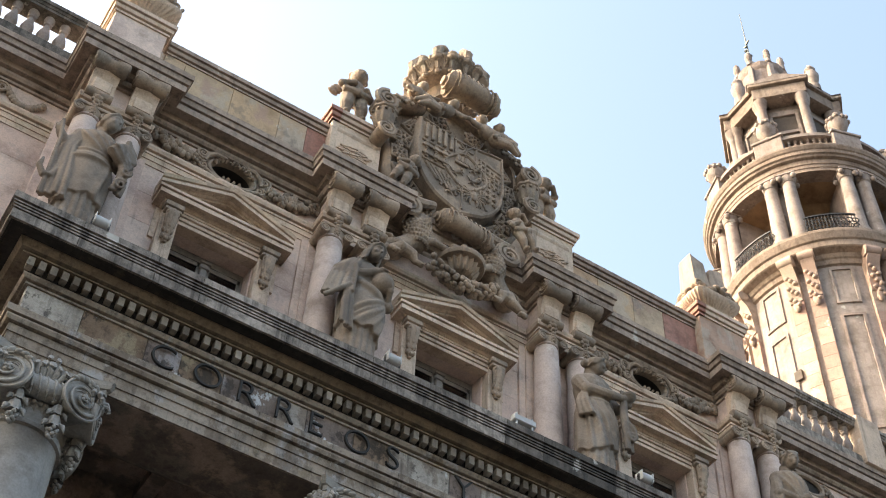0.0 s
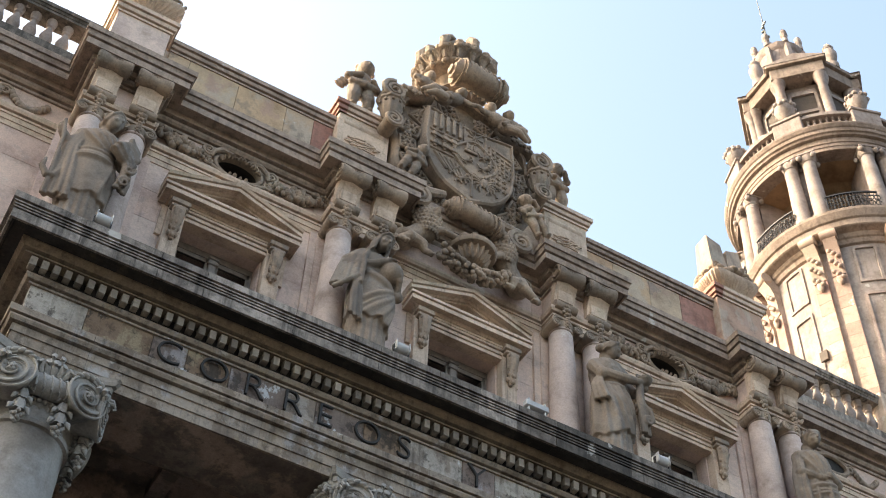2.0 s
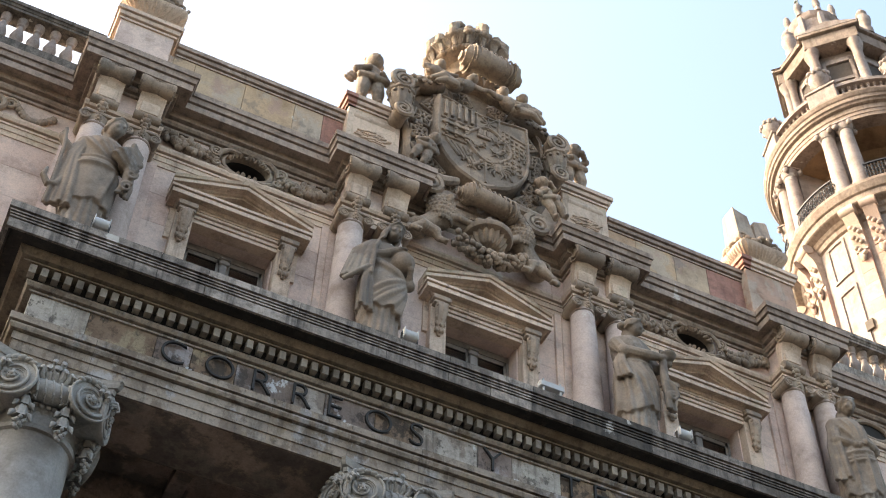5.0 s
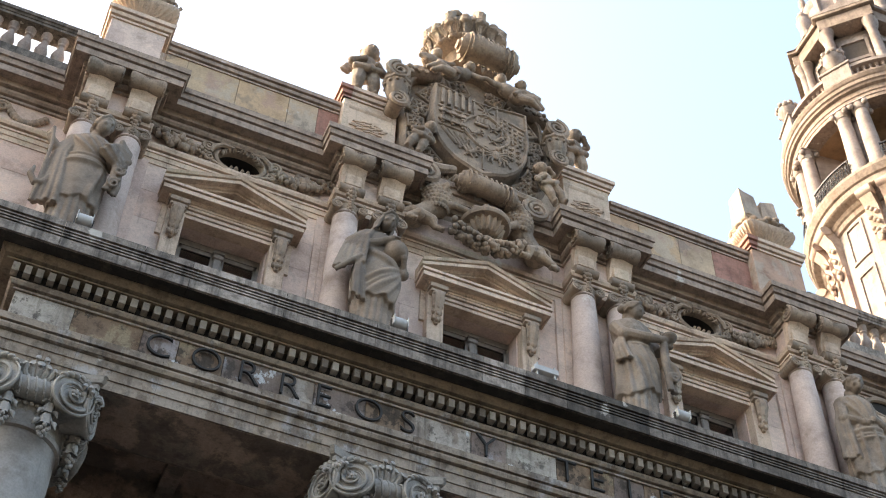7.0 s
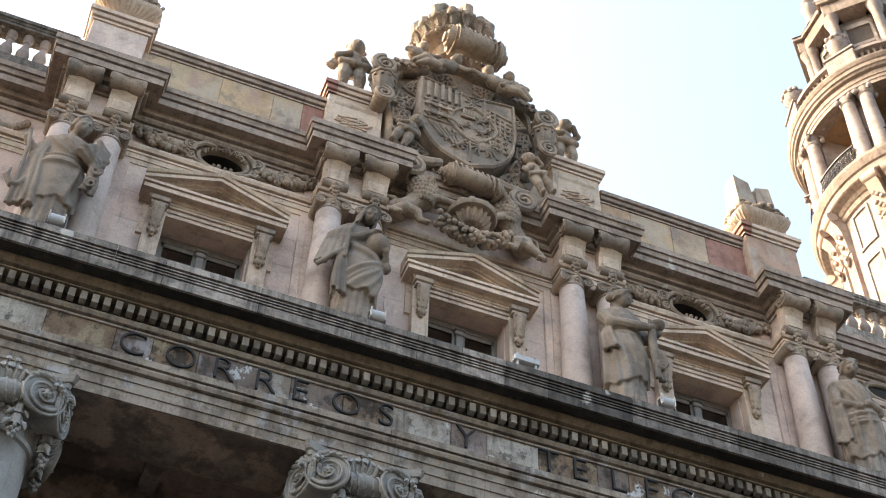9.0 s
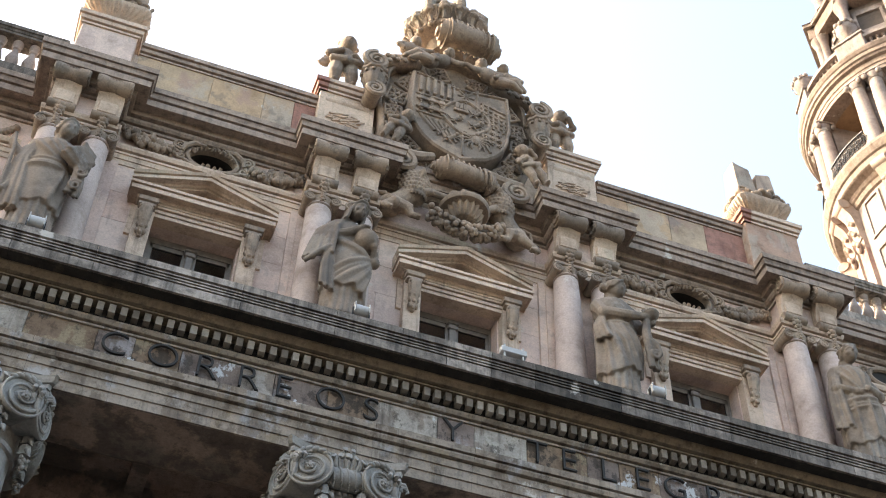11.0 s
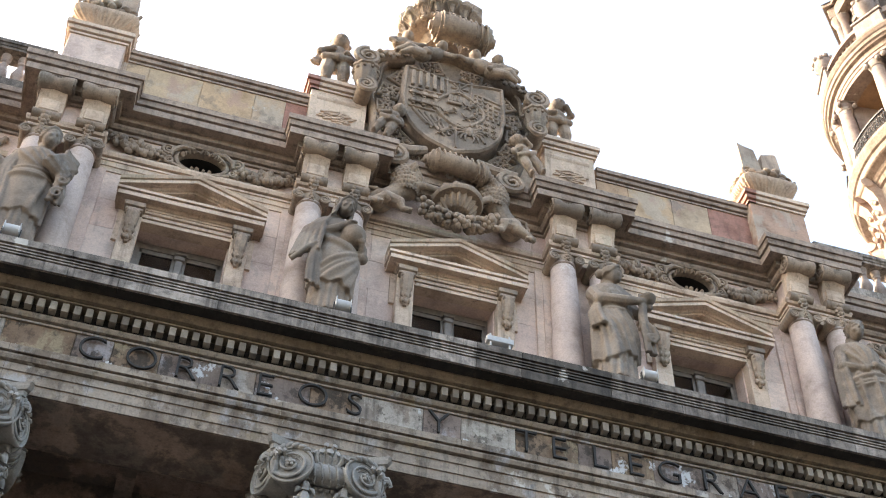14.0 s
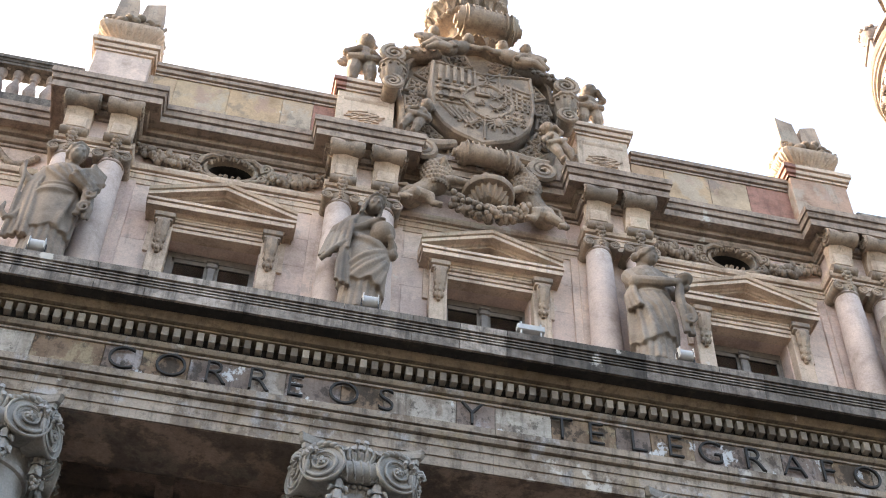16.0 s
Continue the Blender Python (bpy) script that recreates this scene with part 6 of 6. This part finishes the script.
# ---- floodlights on the cornice ----
def floodlight(x):
    f = thing("floodlight", at=(x, -3.22, 18.79), label="small white floodlight standing on the cornice", category="floodlight", group="cornice floodlights")
    s = Shape().tube([(-0.12, 0, 0.26), (-0.11, 0, 0.26), (0.11, 0, 0.26), (0.12, 0, 0.26)], [0.09, 0.105, 0.105, 0.09], 18)
    part("housing", s, LAMP, parent=f)
    for e in (-1, 1):
        part("end_plate", Shape().box(e * 0.125 - 0.008, e * 0.125 + 0.008, -0.11, 0.11, 0.15, 0.37, 0.005), LAMP, parent=f)
    part("bracket", Shape().box(-0.17, 0.17, -0.05, 0.05, 0, 0.05).box(-0.155, -0.138, -0.03, 0.03, 0, 0.3).box(0.138, 0.155, -0.03, 0.03, 0, 0.3), IRON, parent=f)
    return f


fl = floodlight(-8.12)
for x in (-2.64, 2.86, 8.3):
    copy_thing(fl, Matrix.Translation((x, -3.22, 18.79)))
strip = thing("strip_lamp", at=(0.12, -3.22, 18.79), label="white strip lamp lying on the cornice", category="lamp")
part("housing", Shape().box(-0.24, 0.24, -0.07, 0.07, 0.18, 0.32, 0.015), LAMP, parent=strip)
for e in (-1, 1):
    part("foot", Shape().box(e * 0.17 - 0.015, e * 0.17 + 0.015, -0.05, 0.05, 0, 0.38, 0.004), LAMP, parent=strip)


# ---- round corner tower ----
TX, TY = 22.87, 7.12
tower = thing("tower", at=(TX, TY, 0), label="round sunlit corner tower of pale stone with loggia and lantern", category="tower")
PAIRS = [-152.5 + 45 * k for k in range(8)]
HALF = 5.6                              # half the angle between the two columns of a pair
def arc_block(r0, r1, a0, a1, z0, z1, n=3, s=None):
    s = s or Shape()
    rings = []
    for i in range(n + 1):
        a = radians(a0 + (a1 - a0) * i / n)
        rings.append([(r * math.cos(a), r * math.sin(a), z) for r, z in ((r0, z0), (r1, z0), (r1, z1), (r0, z1))])
    return s.grid(rings, True, True)


drum = part("drum", Shape().lathe([(3.8, 15.0), (3.8, 43.9), (3.9, 44.0)], 96), PALE, parent=tower, label="plain drum with framed panels")
ring = [(3.4, 43.7), (3.5, 43.75), (3.55, 43.95), (3.62, 44.0), (3.7, 44.15), (3.95, 44.25), (4.0, 44.3), (4.0, 44.6), (4.08, 44.65), (4.14, 44.8), (4.2, 44.95), (4.2, 45.1), (3.0, 45.15)]
part("balcony_ring", Shape().lathe([(r + 0.4, z - 0.15) for r, z in ring], 96), BROWN, parent=tower, label="moulded balcony ring", sharp=9)
top = [(3.1, 49.2), (3.85, 49.2), (3.85, 49.4), (3.88, 49.42), (3.88, 49.6), (3.92, 49.63), (3.92, 49.9), (4.05, 49.95), (4.08, 50.05), (4.15, 50.1), (4.15, 50.3), (4.2, 50.35), (4.26, 50.5), (4.26, 50.6), (2.0, 50.65)]
part("ring_cornice", Shape().lathe([(r + 0.35, z) for r, z in top], 96), BROWN, parent=tower, label="broad ring cornice", sharp=9)
part("loggia_core", Shape().lathe([(2.0, 44.9), (2.0, 49.3)], 32), OCHRE, parent=tower)
part("loggia_vault", Shape().lathe([(2.0, 48.6), (2.5, 49.1), (3.8, 49.22)], 48), OCHRE, parent=tower)
for a in PAIRS:
    for da in (-HALF, HALF):
        r = radians(a + da)
        m = Matrix.Rotation(r, 4, "Z") @ Matrix.Translation((4.06, 0, 0))
        part("column", Shape().lathe([(0.4, 44.9), (0.4, 45.35), (0.33, 45.42), (0.32, 46.5), (0.27, 48.7), (0.32, 48.75), (0.29, 48.8)], 20).moved(m), PALE, parent=tower)
        cap = Shape().box(-0.38, 0.38, -0.38, 0.38, 49.1, 49.2, 0.01).lathe([(0.28, 48.75), (0.35, 48.95), (0.36, 49.1)], 16)
        for e in (-1, 1):
            cap.blob((0.32, e * 0.3, 48.95), (0.12, 0.13, 0.14), 8, 6)
            cap.blob((-0.32, e * 0.3, 48.95), (0.12, 0.13, 0.14), 8, 6)
        part("capital", cap.moved(m), PALE, parent=tower)
        # console under the balcony, over each pilaster
        pr = [(3.8, 41.9), (4.02, 41.9), (4.06, 42.4), (4.1, 42.9), (4.2, 43.3), (4.42, 43.6), (4.5, 43.9), (4.48, 44.1), (3.8, 44.1)]
        c = Shape().grid([[(x, y, z) for x, z in pr] for y in (-0.26, 0.26)], True, True)
        c.tube([(4.33, -0.32, 43.85), (4.33, 0.32, 43.85)], 0.24, 12)
        for i in range(9):
            c.blob((4.16 + 0.02 * (i % 2), 0.14 * ((i % 3) - 1), 43.2 - 0.2 * i), (0.09, 0.11, 0.1), 10, 8)
        c.blob((4.08, 0, 41.6), (0.12, 0.15, 0.3), 8, 6)
        part("console", c.moved(Matrix.Rotation(r, 4, "Z")), PINK, parent=tower)
    part("loggia_pier", arc_block(1.9, 3.75, a - 7.5, a + 7.5, 44.9, 49.25, 4), PALE, parent=tower)
    # panels on the drum between pairs
    for z0, z1 in ((35.0, 40.8), (41.4, 43.4)):
        f = arc_block(3.78, 3.87, a + 15.5, a + 29.5, z1 - 0.12, z1, 6)
        arc_block(3.78, 3.87, a + 15.5, a + 29.5, z0, z0 + 0.12, 6, f)
        arc_block(3.78, 3.87, a + 15.5, a + 17.2, z0 + 0.12, z1 - 0.12, 1, f)
        arc_block(3.78, 3.87, a + 27.8, a + 29.5, z0 + 0.12, z1 - 0.12, 1, f)
        part("panel_frame", f, PALE, parent=drum)
    # wrought railing in each opening
    g = part("railing", arc_block(4.35, 4.42, a + 9, a + 36, 46.0, 46.07, 10), IRON, parent=tower, label="wrought iron railing")
    part("bottom_rail", arc_block(4.35, 4.42, a + 9, a + 36, 45.07, 45.12, 10), IRON, parent=g)
    wires = Shape()
    for i in range(16):
        b = radians(a + 9.5 + 26.0 * i / 15)
        x, y = 4.38 * math.cos(b), 4.38 * math.sin(b)
        wires.tube([(x, y, 45.05), (x * 1.02, y * 1.02, 45.35), (x, y, 45.7), (x, y, 46.05)], 0.022, 5)
        if i % 2 == 1:
            for zc in (45.35, 45.7):
                wires.tube([(x + 0.13 * math.cos(math.tau * j / 8) * -math.sin(b), y + 0.13 * math.cos(math.tau * j / 8) * math.cos(b), zc + 0.14 * math.sin(math.tau * j / 8)) for j in range(9)], 0.024, 5)
    tagged(part("scrollwork", wires, IRON, parent=g), kind="stuff")
    # pedestal and urn on the balustrade
    m = Matrix.Rotation(radians(a), 4, "Z")
    part("pedestal", Shape().box(3.75, 4.42, -0.65, 0.65, 50.6, 51.75, 0.03).box(3.7, 4.49, -0.71, 0.71, 51.7, 51.85, 0.02).moved(m), PALE, parent=tower)
    u = Shape().lathe([(0.3, 51.85), (0.3, 52.0), (0.14, 52.1), (0.14, 52.25), (0.36, 52.5), (0.46, 52.85), (0.44, 53.1), (0.3, 53.2), (0.34, 53.3), (0.2, 53.5), (0.08, 53.7)], 20, (4.08, 0, 0))
    for i in range(12):
        u.blob((4.08 + 0.44 * math.cos(i * 0.52), 0.44 * math.sin(i * 0.52), 52.95 + 0.1 * (i % 2)), (0.13, 0.13, 0.13), 7, 5)
    part("urn", u.moved(m), PALE, parent=tower, label="carved flaming urn")
balustrade = part("balustrade", arc_block(3.9, 4.3, -180, 180, 50.6, 50.78, 96), BROWN, parent=tower)
for a in PAIRS:
    part("rail", arc_block(3.88, 4.36, a + 8, a + 37, 51.5, 51.7, 10), PALE, parent=balustrade)
tb = Shape().lathe([(r, z * 0.76) for r, z in BAL], 10).mesh("baluster", PALE)
for a in PAIRS:
    for i in range(7):
        b = radians(a + 11.5 + 22.0 * i / 6)
        part("baluster", tb, None, parent=balustrade, at=(4.12 * math.cos(b), 4.12 * math.sin(b), 50.77))

# lantern
F0 = -136.5
lantern = part("lantern", Shape().lathe([(2.15, 50.6), (2.15, 58.0)], 8, start=F0 + 22.5), PALE, parent=tower, label="eight-sided lantern with pedimented porches", sharp=20)
part("lantern_cornice", Shape().lathe([(2.1, 57.3), (2.4, 57.35), (2.4, 57.9), (2.5, 58.0), (2.75, 58.1), (2.8, 58.3), (2.85, 58.45), (1.4, 58.6)], 8, start=F0 + 22.5), BROWN, parent=tower, sharp=20)
for k in range(8):
    m = Matrix.Rotation(radians(F0 + 45 * k), 4, "Z")
    porch = k % 2 == 0
    w = 0.95 if porch else 0.85
    out = 2.45 if porch else 2.3
    for e in (-1, 1):
        part("lantern_column", Shape().lathe([(0.28, 51.0), (0.28, 52.3), (0.23, 52.4), (0.2, 56.6), (0.26, 56.7), (0.32, 57.0), (0.34, 57.1)], 14, (out, e * w, 0)).moved(m), PALE, parent=tower)
    f = Shape().box(1.95, 2.12, -w * 0.7, -w * 0.55, 51.4, 56.5).box(1.95, 2.12, w * 0.55, w * 0.7, 51.4, 56.5).box(1.95, 2.12, -w * 0.7, w * 0.7, 56.3, 56.6).box(1.95, 2.1, -w * 0.6, w * 0.6, 54.9, 55.1)
    part("opening_frame", f.moved(m), PALE, parent=lantern)
    # A dark panel on the wall paints the shade of an open bay.
    part("opening", Shape().box(1.9, 2.02, -w * 0.55, w * 0.55, 51.4, 56.3).moved(m), HOLLOW_SHADE, parent=lantern, label="bell opening as a panel with painted shade")
    part("porch_block", Shape().box(1.8, out + 0.3, -w - 0.3, w + 0.3, 57.1, 57.9, 0.03).box(1.8, out + 0.45, -w - 0.45, w + 0.45, 57.9, 58.15, 0.04).moved(m), BROWN, parent=tower)
    if porch:
        t = Shape()
        t.v = [(x, y, z) for x in (1.2, out + 0.45) for y, z in ((-w - 0.5, 58.15), (w + 0.5, 58.15), (0, 58.7))]
        t.f = [(0, 2, 1), (3, 4, 5), (0, 1, 4, 3), (1, 2, 5, 4), (2, 0, 3, 5)]
        part("pediment", t.moved(m), PALE, parent=tower)
    else:
        part("small_urn", Shape().lathe([(0.3, 58.15), (0.3, 58.6), (0.16, 58.75), (0.3, 59.1), (0.36, 59.5), (0.22, 59.85), (0.28, 60.0), (0.1, 60.4)], 16, (out + 0.2, 0, 0)).moved(m), PALE, parent=tower)
        b = Shape().lathe([(0.4, 51.8), (0.42, 52.3), (0.25, 52.5), (0.46, 53.0), (0.42, 53.4), (0.2, 53.7)], 14, (2.95, 0, 0))
        for i in range(8):
            b.blob((2.95 + 0.4 * math.cos(i * 0.8), 0.4 * math.sin(i * 0.8), 53.0 + 0.15 * (i % 2)), 0.16, 7, 5)
        part("figure_urn", b.moved(m), PALE, parent=tower)
LOWER = Matrix.Translation((-0.3, 0.3, -0.35)) @ Matrix.Diagonal((0.8, 0.8, 1, 1))
part("attic_drum", Shape().lathe([(1.75, 58.4), (1.75, 60.2), (1.9, 60.3), (1.95, 60.5), (1.5, 60.6), (1.4, 61.0), (1.4, 62.3), (1.5, 62.4), (1.6, 62.6), (1.62, 62.75), (1.0, 62.9), (0.7, 63.3), (0.3, 63.5), (0.25, 64.2)], 16).moved(LOWER), PALE, parent=tower, sharp=20)
for k in range(8):
    m = Matrix.Rotation(radians(F0 + 22.5 + 45 * k), 4, "Z")
    part("attic_scroll", Shape().box(1.35, 1.75, -0.16, 0.16, 60.5, 62.4, 0.04).moved(LOWER @ m), PALE, parent=tower)
    part("attic_urn", Shape().lathe([(0.2, 62.7), (0.2, 62.95), (0.13, 63.05), (0.24, 63.3), (0.2, 63.7), (0.08, 63.9)], 12, (1.5, 0, 0)).moved(LOWER @ m), PALE, parent=tower)
mast = Shape().tube([(0, 0, 63.4), (0, 0, 69.8)], [0.06, 0.02], 6).blob((0, 0, 64.6), (0.22, 0.22, 0.35), 10, 8)
for i in range(6):
    mast.blob((0.1 * math.cos(i), 0.1 * math.sin(i), 65.6 + 0.25 * i), (0.12 - 0.012 * i, 0.12, 0.07), 6, 5)
mast.moved(Matrix.Translation((-0.5, 0.5, -0.6)))
part("mast", mast, ZINC, parent=tower, label="thin grey metal mast with ornaments")
part("vent", Shape().box(-0.16, 0.16, -0.16, 0.16, 0, 0.45).moved(Matrix.Rotation(radians(-167), 4, "Z") @ Matrix.Translation((3.76, 0, 38.2))), HOLLOW_SHADE, parent=drum, label="small dark square vent")
# pilaster stones
for a in PAIRS:
    for da in (-HALF, HALF):
        z = 26.0
        while z < 41.9:
            h = 0.62 if int(z * 10) % 3 else 0.85
            part("stone", arc_block(3.76, 3.98, a + da - 3.9, a + da + 3.9, z + 0.006, min(z + h, 41.9) - 0.006, 2), PINK, parent=tower)
            z += h


# ---- separate stones, last ----
random.seed(11)
for a, b, mat in SLABS:
    part("slab", Shape().box(a + 0.004, b - 0.004, PY - 0.01, PY + 0.1, 26.5, 28.18, 0.006), mat, parent=parapet)
# frieze slabs
x, row = LX + 0.01, [FRIEZE, FRIEZE_BROWN, FRIEZE_DARK, FRIEZE_BROWN, FRIEZE_DARK, FRIEZE, FRIEZE_DARK, FRIEZE_BROWN, FRIEZE, FRIEZE_DARK]
for n in range(40):
    if x > RX - 0.1:
        break
    w = min((0.95, 1.1, 0.6, 0.75, 1.0, 0.55, 0.9, 0.7, 1.2, 0.65)[n % 10], RX - x)
    part("slab", Shape().box(x + 0.003, x + w - 0.003, FY - 0.006 * random.random(), FY + 0.2, 17.12, 17.78, 0.008), row[n % 10], parent=entablature)
    x += w
# dentils
dentil = Shape().box(-0.055, 0.055, -0.12, 0.02, 0.03, 0.215, 0.005).mesh("dentil", DENTIL)
for i in range(99):
    d = part("dentil", dentil, None, parent=entablature, at=(LX - 0.1 + 0.1895 * i, FY - 0.14, 17.86))
# ashlar of the upper wall
def course(x0, x1, z0, z1, shift, y=WALL_Y, owner=wall_front):
    x = x0
    w = 0.7 + 0.6 * shift
    while x < x1 - 0.02:
        e = min(x + w, x1)
        if x1 - e < 0.25:
            e = x1
        part("block", Shape().box(x + 0.0015, e - 0.0015, y - 0.004 * random.random(), y + 0.1, z0 + 0.0015, z1 - 0.0015, 0.003), WALL, parent=owner)
        x, w = e, 1.35


for b0, b1 in ((-8.9, -6.6), (-4.4, -1.1), (1.1, 4.4), (6.6, 9.0)):
    for k in range(6):
        course(b0, b1, 19.2 + 0.83 * k, 19.2 + 0.83 * (k + 1), k % 2)
for b in BAYS:
    course(b - 2.1, b - 0.5, 24.68, 25.44, 0)
    course(b + 0.5, b + 2.1, 24.68, 25.44, 1)
    course(b - 1.1, b + 1.1, 23.4, 24.2, 1)
for k in range(6):
    course(-14.0, -8.92, 19.2 + 0.83 * k, 19.2 + 0.83 * (k + 1), k % 2, 0.045, wings["left"])
